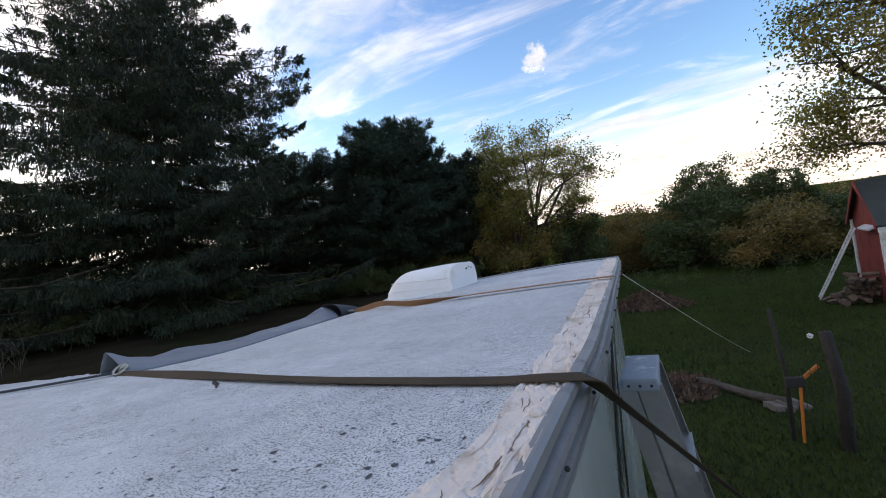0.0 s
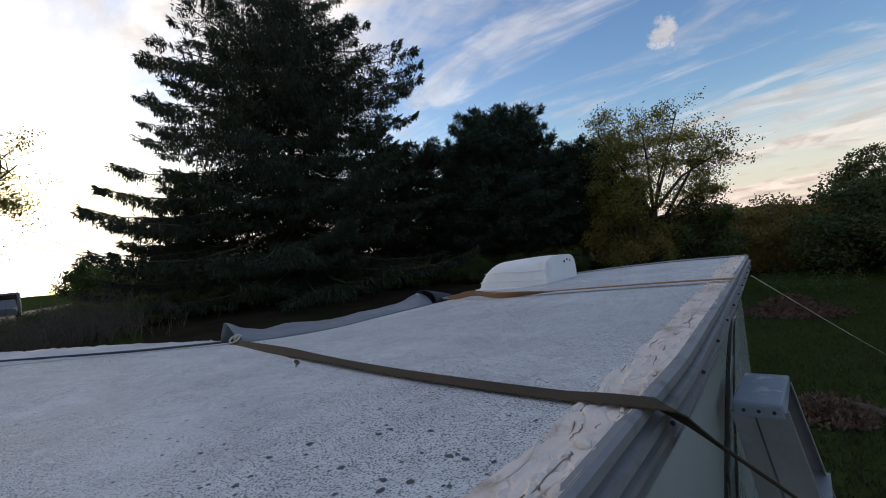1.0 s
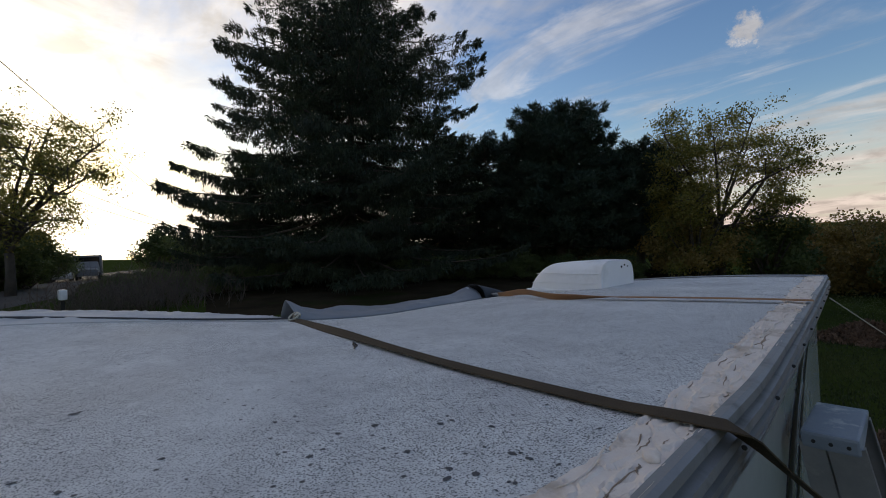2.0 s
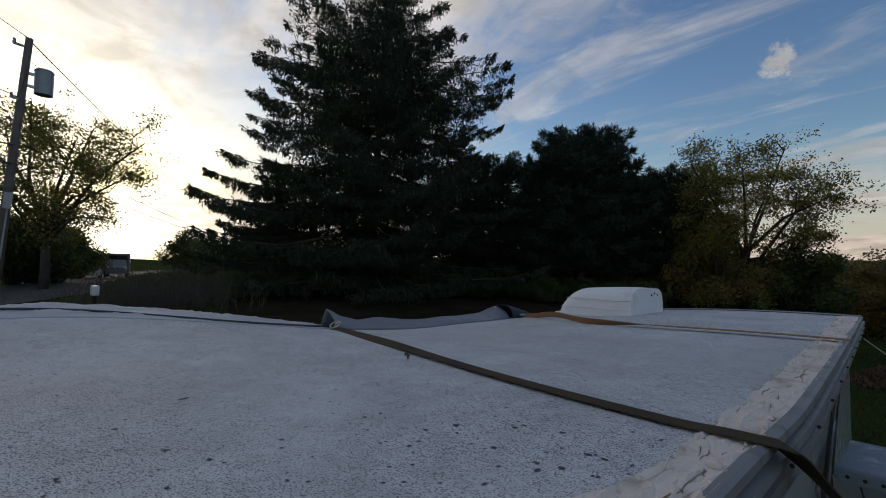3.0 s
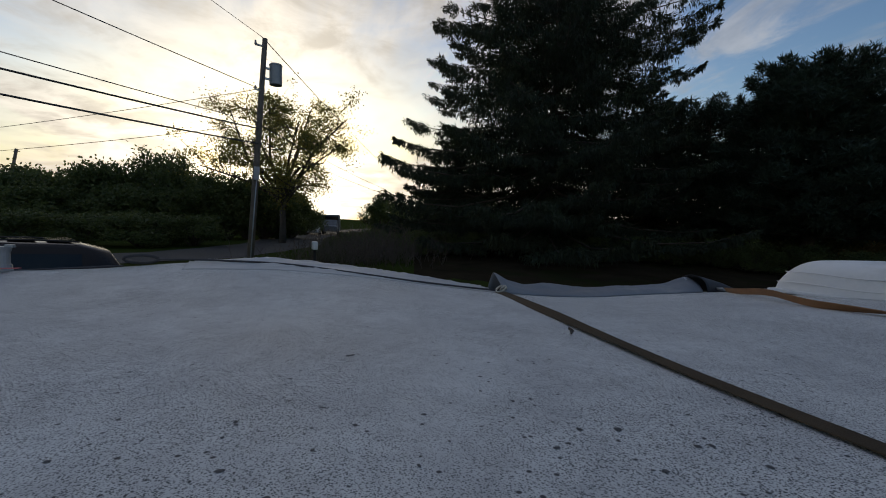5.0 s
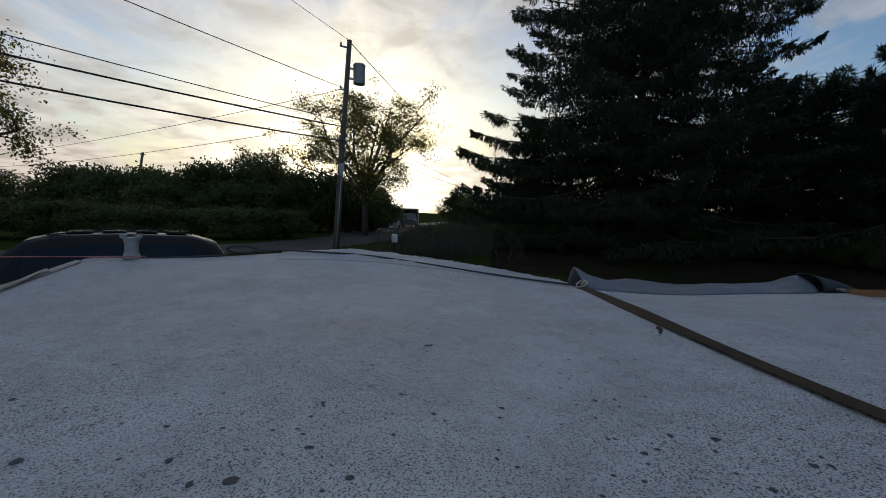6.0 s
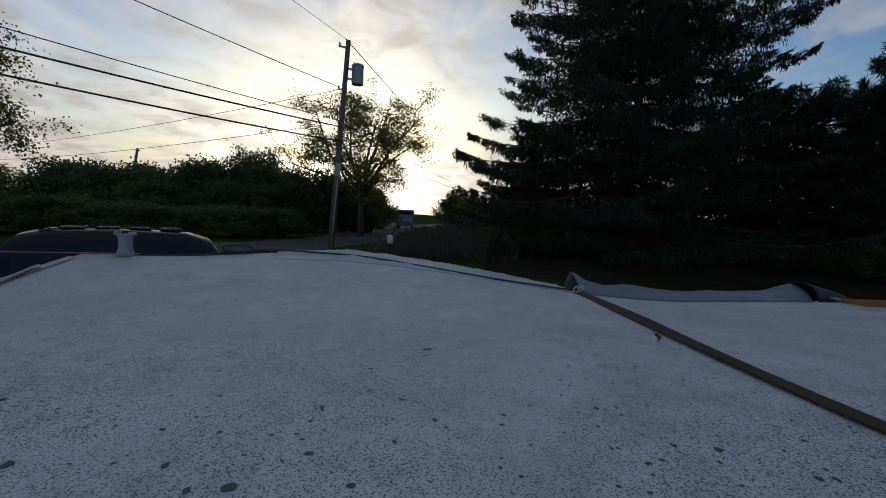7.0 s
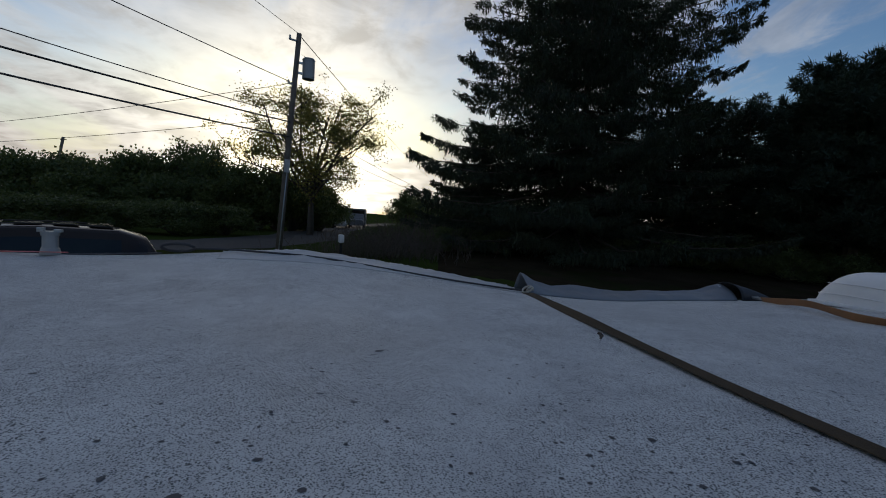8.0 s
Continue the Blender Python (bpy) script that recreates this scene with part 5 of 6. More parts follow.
# ---- poles and wires ----
def utility_pole():
    x, y = -18.9, -0.12
    g = land(x, y)
    th = thing("utility_pole", (x, y, g), "weathered wooden utility pole with a grey transformer", "utility pole")
    top = 10.25
    put(tube("post", [[((x, y - 0.55, g - 0.3), 0.135), ((x, y - 0.27, (g + top) / 2), 0.115), ((x, y, top), 0.095)]], M_POLE, sides=14), th)
    s = Vector((0.35, -0.93, 0))
    n = Vector((0.93, 0.35, 0))
    bm = bmesh.new()
    c = Vector((x, y, 8.95)) - s * 0.42
    bmesh.ops.create_cone(bm, cap_ends=True, segments=22, radius1=0.24, radius2=0.24, depth=0.75, matrix=Matrix.Translation(c))
    bmesh.ops.create_cone(bm, cap_ends=True, segments=22, radius1=0.26, radius2=0.22, depth=0.06, matrix=Matrix.Translation(c + Vector((0, 0, 0.40))))
    tr = put(part("transformer", bm, M_TRAFO, None, "grey steel transformer can"), th)
    for dz in (0.2, -0.2):
        bm = bmesh.new()
        beam(bm, Vector((x, y - 0.05, 8.95 + dz)), c + Vector((0, 0, dz)), 0.08, 0.08)
        put(part("bracket", bm, M_STEEL), th)
    for dz in (9.95, 8.25):
        bm = bmesh.new()
        beam(bm, Vector((x, y, dz)), Vector((x, y, dz)) + s * 0.38, 0.06, 0.06)
        bmesh.ops.create_cone(bm, cap_ends=True, segments=10, radius1=0.05, radius2=0.03, depth=0.16, matrix=Matrix.Translation(Vector((x, y, dz + 0.08)) + s * 0.36))
        put(part("insulator", bm, M_TRAFO), th)
    bm = bmesh.new()
    beam(bm, (x + 0.15, y - 0.30, 4.8), (x + 0.15, y - 0.28, 5.3), 0.14, 0.2)
    put(part("meter_box", bm, M_TRAFO), th)
    put(tube("conduit", [[((x + 0.15, y - 0.52, g), 0.025), ((x + 0.14, y - 0.28, 4.9), 0.025)]], M_TRAFO), th)
    put(tube("drop_lead", [[(tuple(c + Vector((0.05, 0.02, 0.4))), 0.012), (tuple(c + Vector((0.3, -0.35, 0.5))), 0.012), (tuple(Vector((x, y, 8.2)) + s * 0.2), 0.012)]], M_CORD), th)


utility_pole()


def wire(name, a, b, sag, r, label, n=28):
    a, b = Vector(a), Vector(b)
    ob = thing(name, tuple(a), label, "overhead wire", "overhead wires")
    put(tube("strand", [[(tuple(a.lerp(b, f) - Vector((0, 0, sag * 4 * f * (1 - f)))), r) for f in [i / n for i in range(n + 1)]]], M_CORD, sides=5), ob)
    return ob


P0 = Vector((-18.9, -0.22, 0))
near_pole = Vector((5.5, -36, 0))
for z0, z1, sag, r in ((10.3, 25.0, 0.5, 0.010), (8.3, 15.9, 0.65, 0.016), (7.0, 11.9, 0.85, 0.016), (6.78, 10.8, 0.95, 0.03), (6.2, 9.8, 0.95, 0.03)):
    wire("overhead_wire", P0 + Vector((0, 0, z0)), near_pole + Vector((0, 0, z1)), sag, r, "black overhead wire along the road")
for z0, z1 in ((10.3, 10.4), (6.9, 8.9), (6.3, 8.4)):
    wire("overhead_wire", P0 + Vector((0, 0, z0)), Vector((-81.6, 23.9, z1)), 0.6, 0.018, "black overhead wire climbing with the road")
for z0, z1 in ((8.35, 8.3), (7.0, 7.4)):
    wire("overhead_wire", P0 + Vector((0, 0, z0)), Vector((*polar(128, 70), z1)), 0.6, 0.014, "thin overhead wire crossing the field")


def plain_pole(name, x, y, top, lean, label):
    g = land(x, y)
    th = thing(name, (x, y, g), label, "utility pole")
    put(tube("post", [[((x, y, g - 0.3), 0.17), ((x + lean[0], y + lean[1], top), 0.13)]], M_POLE, sides=10), th)
    bm = bmesh.new()
    beam(bm, (x + lean[0] - 0.1, y + lean[1] - 0.3, top - 0.25), (x + lean[0] + 0.1, y + lean[1] + 0.3, top - 0.25), 0.08, 0.08)
    put(part("cross_arm", bm, M_POLE), th)


plain_pole("leaning_pole", *polar(114.6, 60), 9.8, (-0.4, 1.2), "leaning bare wooden pole beyond the road")
plain_pole("far_pole", *polar(128, 70), 8.6, (0, 0.2), "bare wooden pole at the field's edge")
plain_pole("far_pole", -81.6, 23.9, 10.5, (0, 0), "wooden pole beside the climbing road")
plain_pole("far_pole", near_pole.x, near_pole.y, 10.9, (0, 0), "wooden pole beside the road")


# ---- vehicles and road furniture ----
def mailbox():
    x, y = polar(85.9, 17.0)
    g = land(x, y)
    th = thing("mailbox", (x, y, g), "white mailbox on a wooden post by the road", "mailbox")
    bm = bmesh.new()
    beam(bm, (x, y, g - 0.1), (x, y, 2.22), 0.09, 0.09, up=(1, 0, 0))
    put(part("post", bm, M_POST), th)
    bm = bmesh.new()
    box(bm, (x - 0.22, y - 0.1, 2.20), (x + 0.22, y + 0.1, 2.50), 0.05)
    put(part("box", bm, M_VAN), th)
    bm = bmesh.new()
    box(bm, (x - 0.05, y + 0.1, 2.28), (x + 0.02, y + 0.115, 2.44), 0.003)
    put(part("flag", bm, M_RED), th)


mailbox()


def car_shell(bm, sections):
    """A lofted body: each section is (y, half width low, half width high, z low, z belt, z top)."""
    rings = []
    for y, wl, wh, z0, zb, zt in sections:
        pts = [(-wl, z0), (-wl * 1.02, (z0 + zb) / 2), (-wl, zb), (-wh, zt - 0.05), (-wh * 0.85, zt), (0, zt + 0.025), (wh * 0.85, zt), (wh, zt - 0.05), (wl, zb), (wl * 1.02, (z0 + zb) / 2), (wl, z0)]
        rings.append([bm.verts.new((a, y, b)) for a, b in pts])
    for r, q in zip(rings, rings[1:]):
        for i in range(len(r)):
            j = (i + 1) % len(r)
            bm.faces.new((r[i], r[j], q[j], q[i]))
    bm.faces.new(rings[0][::-1])
    bm.faces.new(rings[-1])
    return bm


def parked_suv():
    x, y = polar(119.0, 9.0)
    g = land(x, y)
    th = thing("parked_suv", (x, y, g), "black parked car with roof rails behind the trailer", "car")
    th.rotation_euler = (0, 0, radians(25))
    top = 2.79 - g
    bm = car_shell(bmesh.new(), [(-2.2, 0.80, 0.70, 0.35, 0.80, 0.85), (-2.1, 0.88, 0.76, 0.30, 0.95, 1.0), (-1.25, 0.92, 0.80, 0.26, 1.02, 1.10), (-0.55, 0.93, 0.72, 0.26, 1.06, top - 0.10), (-0.2, 0.93, 0.72, 0.26, 1.06, top - 0.02),
                                 (0.6, 0.93, 0.72, 0.26, 1.06, top), (1.5, 0.93, 0.70, 0.26, 1.06, top - 0.04), (1.85, 0.90, 0.68, 0.28, 1.05, top - 0.14), (2.2, 0.86, 0.74, 0.34, 1.0, 1.08), (2.28, 0.82, 0.70, 0.4, 0.85, 0.92)])
    body = part("body", bm, M_CAR, th, smooth=True)
    for sx in (-1, 1):
        tube("roof_rail", [[((sx * 0.60, yy, top + dz), 0.012) for yy, dz in ((-0.3, -0.02), (0.0, 0.02), (0.5, 0.03), (1.0, 0.025), (1.5, -0.01))]], M_BLACK, th)
        V, F = [], []
        for yy, w0, w1, za, zb in ((-0.55, 0.935, 0.80, 1.08, top - 0.22), (0.4, 0.935, 0.80, 1.08, top - 0.14), (1.5, 0.935, 0.79, 1.08, top - 0.18)):
            V += [(sx * w0, yy, za), (sx * w1, yy, zb)]
        part_data("side_window", V, [(0, 2, 3, 1), (2, 4, 5, 3)], M_GLASS, th).modifiers.new("thick", "SOLIDIFY").thickness = 0.012
        for yy in (-1.4, 1.45):
            wheel = thing("wheel", (sx * 0.82, yy, 0.34), "", "")
            wheel.parent = th
            bm = bmesh.new()
            bmesh.ops.create_cone(bm, cap_ends=True, segments=24, radius1=0.34, radius2=0.34, depth=0.22, matrix=pose(0, 0, 0, 0, 90, 0))
            part("tyre", bm, M_BLACK, wheel)
            bm = bmesh.new()
            bmesh.ops.create_cone(bm, cap_ends=True, segments=16, radius1=0.21, radius2=0.19, depth=0.235, matrix=pose(0, 0, 0, 0, 90, 0))
            part("rim", bm, M_STEEL, wheel)
    bm = bmesh.new()
    for k in range(4):
        box(bm, (-0.5, -0.1 + 0.42 * k, top + 0.016), (0.5, 0.2 + 0.42 * k, top + 0.024), 0.003)
    part("roof_glass", bm, M_GLASS, th)


parked_suv()


def motorhome():
    x, y = polar(83.9, 66)
    g = land(x, y) + 0.05
    th = thing("motorhome", (x, y, g), "white motorhome standing on the road", "motorhome")
    th.rotation_euler = (0, 0, radians(-98))
    bm = bmesh.new()
    box(bm, (-1.2, -3.2, 0.5), (1.2, 3.0, 2.7), 0.12)
    part("body", bm, M_HOME_SHADED, th)
    bm = car_shell(bmesh.new(), [(3.0, 1.0, 0.9, 0.4, 1.2, 2.0), (3.5, 0.98, 0.85, 0.4, 1.2, 1.9), (4.0, 0.95, 0.85, 0.4, 1.15, 1.25), (4.8, 0.9, 0.8, 0.45, 1.0, 1.1)])
    part("cab", bm, M_HOME_SHADED, th)
    bm = bmesh.new()
    box(bm, (-1.0, 2.98, 1.5), (1.0, 3.06, 2.5), 0.03)
    part("windscreen", bm, M_GLASS, th)
    for sx in (-1, 1):
        for yy in (-1.8, 4.0):
            bm = bmesh.new()
            bmesh.ops.create_cone(bm, cap_ends=True, segments=18, radius1=0.4, radius2=0.4, depth=0.25, matrix=Matrix.Translation((sx * 0.95, yy, 0.4)) @ pose(0, 0, 0, 0, 90, 0))
            part("tyre", bm, M_BLACK, th)


motorhome()


def low_car():
    x, y = polar(86.0, 62)
    th = thing("parked_car", (x, y, land(x, y) + 0.05), "small white car on the road edge", "car")
    th.rotation_euler = (0, 0, radians(-98))
    bm = car_shell(bmesh.new(), [(-2.0, 0.8, 0.7, 0.3, 0.7, 0.8), (-1.2, 0.85, 0.7, 0.25, 0.85, 0.95), (-0.4, 0.85, 0.6, 0.25, 0.9, 1.4), (0.9, 0.85, 0.6, 0.25, 0.9, 1.4), (1.6, 0.84, 0.65, 0.25, 0.9, 1.0), (2.1, 0.8, 0.7, 0.3, 0.7, 0.8)])
    part("body", bm, M_VAN, th, smooth=True)
    for sx in (-1, 1):
        for yy in (-1.3, 1.3):
            bm = bmesh.new()
            bmesh.ops.create_cone(bm, cap_ends=True, segments=16, radius1=0.3, radius2=0.3, depth=0.2, matrix=Matrix.Translation((sx * 0.76, yy, 0.3)) @ pose(0, 0, 0, 0, 90, 0))
            part("tyre", bm, M_BLACK, th)


low_car()


# ---- the yard ----
def red_shed():
    """A red shed with white trim, a dark shingled roof and a small lean-to eave."""
    base = Vector((5.05, 14.9, land(5.05, 14.9)))
    th = thing("red_shed", tuple(base), "red wooden shed with white trim and dark shingles", "shed")
    rot = Matrix.Translation(base) @ Matrix.Rotation(radians(-8), 4, "Z")
    W, Dp, H, R = 4.2, 3.2, 2.18, 3.2

    def P(x, y, z):
        return tuple(rot @ Vector((x, y, z)))
    # gabled end walls and side walls, boarded
    def slab(name, quad, t, mt, label=""):
        a, b, c, d = [Vector(q) for q in quad]
        n = (b - a).cross(d - a).normalized() * t
        V = [tuple(v) for v in (a, b, c, d, a + n, b + n, c + n, d + n)]
        F = [(0, 3, 2, 1), (4, 5, 6, 7), (0, 1, 5, 4), (1, 2, 6, 5), (2, 3, 7, 6), (3, 0, 4, 7)]
        return put(part_data(name, V, F, mt, None, label), th)
    slab("front_wall", [P(0, 0, 0), P(W, 0, 0), P(W, 0, H), P(0, 0, H)], -0.08, M_RED)
    slab("back_wall", [P(0, Dp, 0), P(W, Dp, 0), P(W, Dp, H), P(0, Dp, H)], 0.08, M_RED)
    for xx, s in ((0, 1), (W, -1)):
        slab("gable_wall", [P(xx, 0, 0), P(xx, Dp, 0), P(xx, Dp, H), P(xx, 0, H)], 0.08 * s, M_RED)
        slab("gable_top", [P(xx, 0, H), P(xx, Dp, H), P(xx, Dp / 2 + 0.02, R), P(xx, Dp / 2 - 0.02, R)], 0.08 * s, M_RED)
    for y0, y1, s in ((-0.22, Dp / 2, 1), (Dp + 0.22, Dp / 2, -1)):
        z0 = H - 0.22 * (R - H) / (Dp / 2)
        slab("roof_side", [P(-0.12, y0, z0), P(W + 0.12, y0, z0), P(W + 0.12, y1, R), P(-0.12, y1, R)], 0.05 * s, M_SHINGLE)
    for k in range(16):
        f = k / 16
        ya, za = -0.24 + (Dp / 2 + 0.24) * f, H - 0.2 + (R - H + 0.2) * f + 0.055
        for j in range(14):
            xa = -0.12 + (W + 0.24) * (j + (0.5 if k % 2 else 0.0)) / 14
            xb = min(W + 0.12, xa + (W + 0.24) / 14 - 0.012)
            if xb - xa < 0.05:
                continue
            dy, dz = (Dp / 2 + 0.24) / 16 * 1.1, (R - H + 0.2) / 16 * 1.1
            slab("shingle", [P(xa, ya, za), P(xb, ya, za), P(xb, ya + dy, za + dz), P(xa, ya + dy, za + dz)], 0.012, M_SHINGLE)

    def stick(name, a, b, w, h, mt=M_WHITE):
        bm = bmesh.new()
        beam(bm, P(*a), P(*b), w, h)
        return put(part(name, bm, mt), th)
    for xx in (0, W):
        for yy in (-0.03, Dp + 0.03):
            bm = bmesh.new()
            beam(bm, P(xx, yy, 0), P(xx, yy, H - 0.05), 0.11, 0.11, up=(1, 0, 0))
            put(part("corner_board", bm, M_WHITE), th)
    stick("fascia", (-0.12, -0.26, H - 0.22), (W + 0.12, -0.26, H - 0.22), 0.05, 0.12)
    stick("rail_trim", (0.05, -0.11, H - 0.62), (W - 0.05, -0.11, H - 0.62), 0.04, 0.12)
    stick("barge_board", (-0.13, -0.2, H - 0.16), (-0.13, Dp / 2, R + 0.02), 0.03, 0.14, M_RED)
    stick("barge_board", (-0.13, Dp + 0.2, H - 0.16), (-0.13, Dp / 2, R + 0.02), 0.03, 0.14, M_RED)
    stick("vent_frame", (-0.06, Dp / 2 - 0.25, R - 0.75), (-0.06, Dp / 2 - 0.25, R - 0.4), 0.04, 0.08)
    # the lean-to eave on the gable end
    slab("lean_to_roof", [P(-0.18, 0.4, H - 0.26), P(-0.18, 1.6, H - 0.26), P(0, 1.6, H - 0.18), P(0, 0.4, H - 0.18)], -0.05, M_WHITE)


red_shed()


def long_ladder():
    a = Vector((*polar(-13.7, 17.0), 0))
    a.z = land(a.x, a.y)
    b = Vector((*polar(-17.0, 15.9), 2.05))
    th = thing("extension_ladder", tuple(a), "light aluminium ladder leaning on the shed roof", "ladder")
    s = Vector((0.05, 0.30, 0)).normalized() * 0.19
    for sg in (-1, 1):
        bm = bmesh.new()
        beam(bm, a + s * sg, b + s * sg, 0.025, 0.05)
        put(part("rail", bm, M_WHITE), th)
    for k in range(1, 10):
        c = a.lerp(b, k / 10)
        bm = bmesh.new()
        beam(bm, c - s, c + s, 0.03, 0.03)
        put(part("rung", bm, M_ALU), th)


long_ladder()


def woodpile():
    cx, cy = polar(-17.1, 16.2)
    rng = np.random.default_rng(17)
    spots = []
    for row, (n, z) in enumerate(((8, 0.1), (7, 0.27), (5, 0.44), (4, 0.60), (2, 0.76))):
        for k in range(n):
            spots.append(((k - (n - 1) / 2) * 0.2 + rng.normal(0, 0.03), rng.normal(0, 0.12), z + rng.normal(0, 0.02)))
    for k, (dx, dy, z) in enumerate(spots):
        bm = bmesh.new()
        bmesh.ops.create_cone(bm, cap_ends=True, segments=6 if k % 3 else 8, radius1=rng.uniform(0.06, 0.105), radius2=rng.uniform(0.06, 0.10), depth=rng.uniform(0.30, 0.44))
        for v in bm.verts:
            v.co += Vector(rng.normal(0, 0.012, 3).tolist())
        g = land(cx + dx, cy + dy)
        th = part("firewood_log", bm, M_WOOD)
        tagged(th, "split firewood log in a loose heap by the shed", "firewood", "firewood heap")
        th.matrix_world = Matrix.Translation((cx + dx, cy + dy, g + z)) @ pose(0, 0, 0, 90 + rng.normal(0, 9), rng.uniform(0, 90), 20 + rng.normal(0, 25))


woodpile()


def plank(at, to, w, h, label):
    bm = bmesh.new()
    beam(bm, at, to, w, h, bevel=0.006)
    ob = part("wooden_plank", bm, M_WOOD)
    return tagged(ob, label, "plank")


px, py = polar(-16.0, 16.6)
plank((px - 0.6, py + 0.1, land(px, py) + 0.04), (px + 0.5, py + 0.3, land(px, py) + 0.42), 0.16, 0.04, "pale board leaning on the firewood heap")


def leaf_pile(name, az, dist, rx, ry, h, n, seed, label):
    cx, cy = polar(az, dist)
    g = land(cx, cy)
    rng = np.random.default_rng(seed)
    th = thing(name, (cx, cy, g), label, "mulch heap")
    V, F = [], []
    m = 22
    for j in range(m + 1):
        for i in range(m + 1):
            u, v = i / m * 2 - 1, j / m * 2 - 1
            r = min(1, math.hypot(u, v))
            V.append((u * rx, v * ry, h * (1 - smooth01(r)) * (0.8 + 0.5 * noise.noise((u * 3, v * 3, seed))) - 0.03))
    F = [(j * (m + 1) + i, j * (m + 1) + i + 1, (j + 1) * (m + 1) + i + 1, (j + 1) * (m + 1) + i) for j in range(m) for i in range(m)]
    part_data("mound", V, F, M_MULCH, th)
    a, r = rng.uniform(0, 6.28, n), rng.random(n) ** 0.6
    P = np.stack([np.cos(a) * r * rx, np.sin(a) * r * ry, h * (1 - np.clip(r, 0, 1) ** 2 * (3 - 2 * r)) * 0.95 + 0.01], 1)
    V, F = blades(P, rng.normal(0, 1, (n, 3)) + np.array([0, 0, 0.4]), 0.13, 0.06, rng)
    tagged(part_data("bark_litter", V, F, M_MULCH, th), "loose bark and leaves", kind="stuff")


leaf_pile("brush_heap", 2.0, 17.6, 1.5, 1.1, 0.55, 2600, 61, "heap of brown brush and leaves on the lawn")
leaf_pile("mulch_heap", -0.6, 8.9, 0.55, 0.75, 0.07, 1300, 62, "low spread of brown wood chips on the lawn")


def fallen_log():
    a, b = Vector((0.35, 9.6, 0)), Vector((1.52, 8.4, 0))
    for v in (a, b):
        v.z = land(v.x, v.y) + 0.08
    ob = tube("fallen_log", [[(tuple(a.lerp(b, f) + Vector((0, 0.05 * math.sin(f * 6), 0.01 * math.sin(f * 9)))), 0.075 - 0.02 * (1 - f)) for f in [i / 10 for i in range(11)]]], M_BARK, sides=9)
    tagged(ob, "weathered fallen log lying in the grass", "log")
    for k in range(3):
        p = Vector((*polar(-8.8 - 1.1 * k, 8.0 + 0.06 * k), 0))
        p.z = land(p.x, p.y) + 0.06
        bm = bmesh.new()
        box(bm, (-0.08, -0.13, -0.05), (0.08, 0.13, 0.04), 0.012)
        st = part("stone_block", bm, M_POLE)
        st.matrix_world = Matrix.Translation(p) @ pose(0, 0, 0, 12 * k, 8, 30 + 25 * k)
        tagged(st, "pale broken block beside the log", "block", "blocks beside the log")


fallen_log()


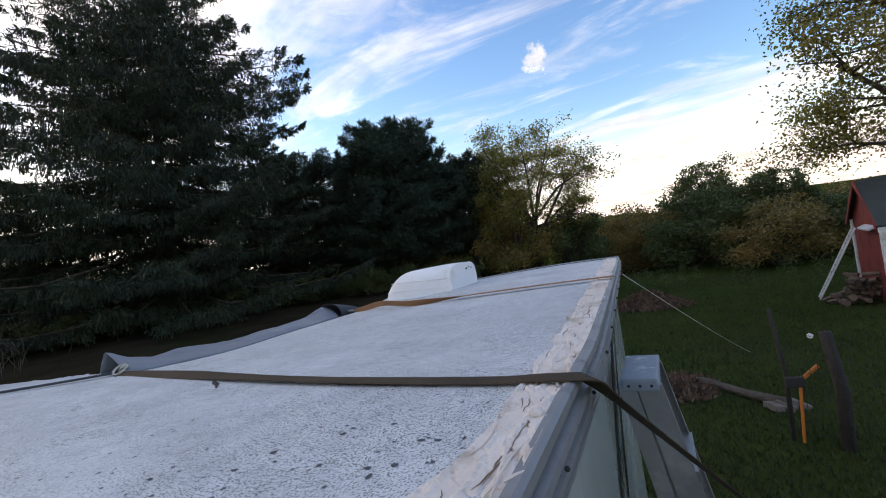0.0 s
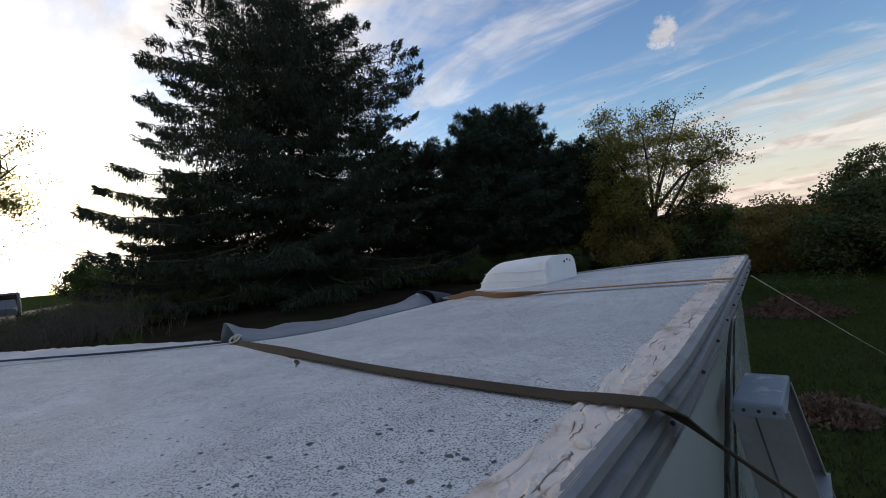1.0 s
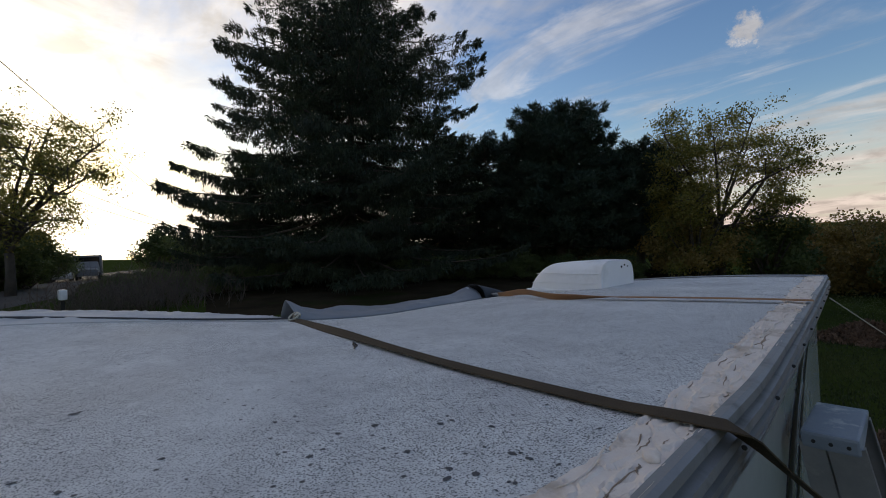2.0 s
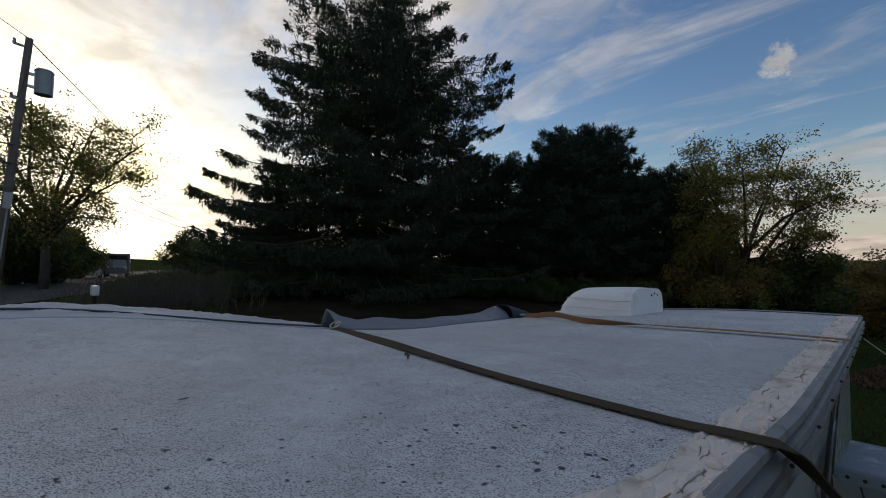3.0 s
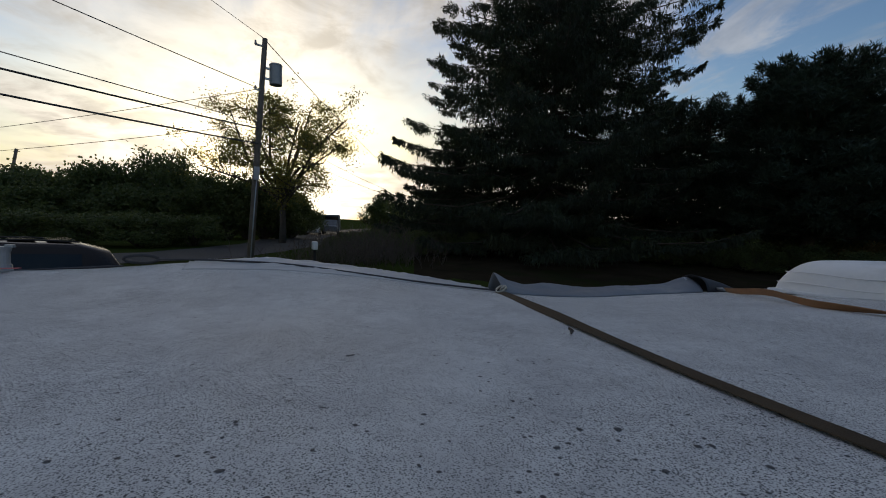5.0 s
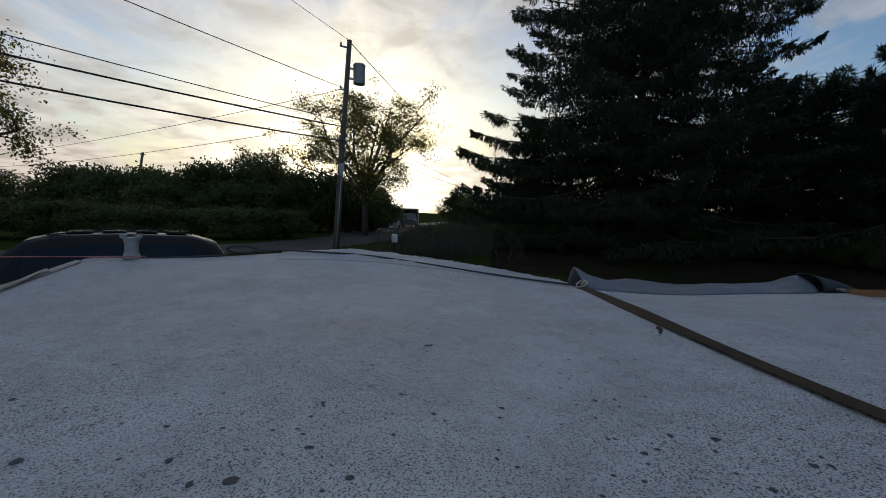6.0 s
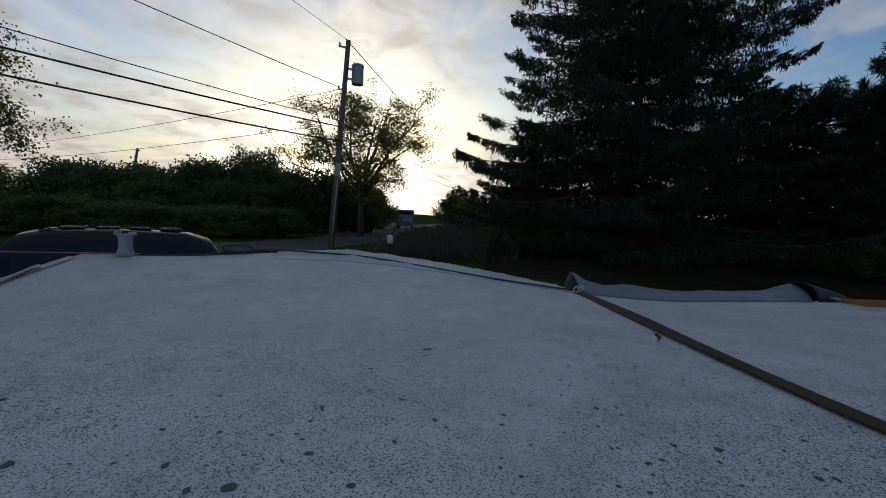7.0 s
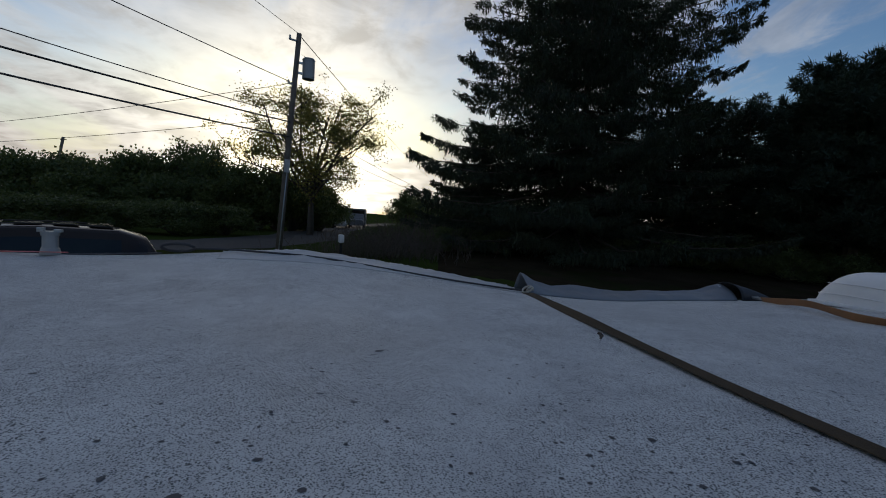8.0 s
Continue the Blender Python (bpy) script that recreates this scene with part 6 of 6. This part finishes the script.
def wire_fence():
    """Old posts with sagging wire mesh, an orange clamp and white insulators."""
    posts = []
    for az, d, h, r, lb in ((-10.0, 7.0, 1.70, 0.030, "grey wooden fence post with a white tag on top"), (-14.3, 6.9, 1.42, 0.075, "thick dark wooden fence post"), (-25.5, 5.4, 1.5, 0.07, "dark weathered wooden fence post")):
        x, y = polar(az, d)
        g = land(x, y)
        th = thing("fence_post", (x, y, g), lb, "fence post", "fence posts")
        put(tube("post", [[((x, y, g - 0.2), r), ((x + 0.03, y, g + h * 0.5), r * 0.95), ((x - 0.05, y, g + h), r * 0.85)]], M_POST, sides=9), th)
        posts.append(Vector((x, y, g)))
        if h > 1.7:
            bm = bmesh.new()
            box(bm, (x - 0.11, y - 0.03, g + h - 0.16), (x - 0.05, y + 0.03, g + h + 0.06), 0.006)
            put(part("white_tag", bm, M_WHITE), th)
    th = thing("wire_fence", tuple(posts[0]), "sagging rusty wire mesh between the posts", "fence")
    for k in range(9):
        z = 0.18 + 0.165 * k
        path = []
        for a, b in ((posts[0], posts[1]), (posts[1], posts[2])):
            for i in range(12):
                f = i / 12
                path.append((tuple(a.lerp(b, f) + Vector((0.02 * math.sin(i + k), -0.07, z - 0.10 * math.sin(f * math.pi) * (0.4 + 0.12 * k) + 0.02 * math.sin(i * 2.1 + k * 1.7)))), 0.0028))
        put(tube("strand", [path], M_POST, sides=3), th)
    for i in range(26):
        f = i / 26 * 2
        a, b = (posts[0], posts[1]) if f < 1 else (posts[1], posts[2])
        c = a.lerp(b, f % 1)
        put(tube("upright_wire", [[(tuple(c + Vector((0.03 * math.sin(i * 3 + q), -0.07, 0.15 + 0.3 * q - 0.06 * math.sin((f % 1) * 3.14) * q))), 0.0025) for q in range(5)]], M_POST, sides=3), th)
    cl = thing("orange_clamp", tuple(posts[0] + Vector((0.1, -0.1, 1.05))), "orange and black plastic clamp on the fence post", "clamp")
    c = Vector((*polar(-11.3, 6.9), 0.82))
    bm = bmesh.new()
    beam(bm, c, c + Vector((0.21, 0.02, 0.18)), 0.03, 0.05, bevel=0.01)
    put(part("handle", bm, M_ORANGE), cl)
    bm = bmesh.new()
    beam(bm, c + Vector((0, -0.01, -0.02)), c + Vector((-0.05, 0, -0.78)), 0.028, 0.035, bevel=0.008)
    put(part("bar", bm, M_ORANGE), cl)
    bm = bmesh.new()
    box(bm, tuple(c + Vector((-0.15, -0.03, -0.08))), tuple(c + Vector((0.05, 0.03, 0.05))), 0.02)
    put(part("jaw", bm, M_BLACK), cl)
    ins = thing("insulator_knob", tuple(posts[0] + Vector((0.3, -0.08, 1.45))), "white fence insulator on the wire", "insulator")
    bm = bmesh.new()
    bmesh.ops.create_cone(bm, cap_ends=True, segments=12, radius1=0.03, radius2=0.03, depth=0.05, matrix=Matrix.Translation(posts[0] + Vector((0.32, -0.08, 1.35))) @ pose(0, 0, 0, 80, 0, 0))
    put(part("knob", bm, M_WHITE), ins)


wire_fence()


def grass():
    """Blades of the lawn where the camera sees it near."""
    rng = np.random.default_rng(71)
    n = 56000
    r, az = 4.0 + 20.0 * rng.random(n) ** 1.3, np.radians(rng.uniform(-30, 16, n))
    x, y = -np.sin(az) * r, 0.35 + np.cos(az) * r
    keep = (x > 0.25) | (y > 4.2)
    x, y = x[keep], y[keep]
    P = np.stack([x, y, [land(a, b) - 0.01 for a, b in zip(x, y)]], 1)
    D = rng.normal(0, 0.35, P.shape) + np.array([0, 0, 1.0])
    V, F = blades(P, D, 0.085, 0.02, rng)
    tagged(part_data("lawn_grass", V, F, M_GRASS_BLADE), "short green grass of the lawn", "grass", kind="stuff")


grass()


def weeds():
    """Pale seed heads at the foot of the hedge."""
    rng = np.random.default_rng(72)
    P, D = [], []
    for k in range(90):
        az = rng.uniform(-17, 5)
        c = np.array([*polar(az, rng.uniform(21, 25)), 0.0])
        c[2] = land(c[0], c[1])
        for q in range(24):
            P.append(c + rng.normal(0, 0.12, 3) * np.array([1, 1, 0.6]) + np.array([0, 0, rng.uniform(0.1, 0.7)]))
            D.append(rng.normal(0, 1, 3))
    V, F = blades(np.array(P), np.array(D), 0.09, 0.03, rng)
    tagged(part_data("hedge_weeds", V, F, M_LEAF_D), "tall weeds along the foot of the hedge", "weeds", kind="stuff")


weeds()
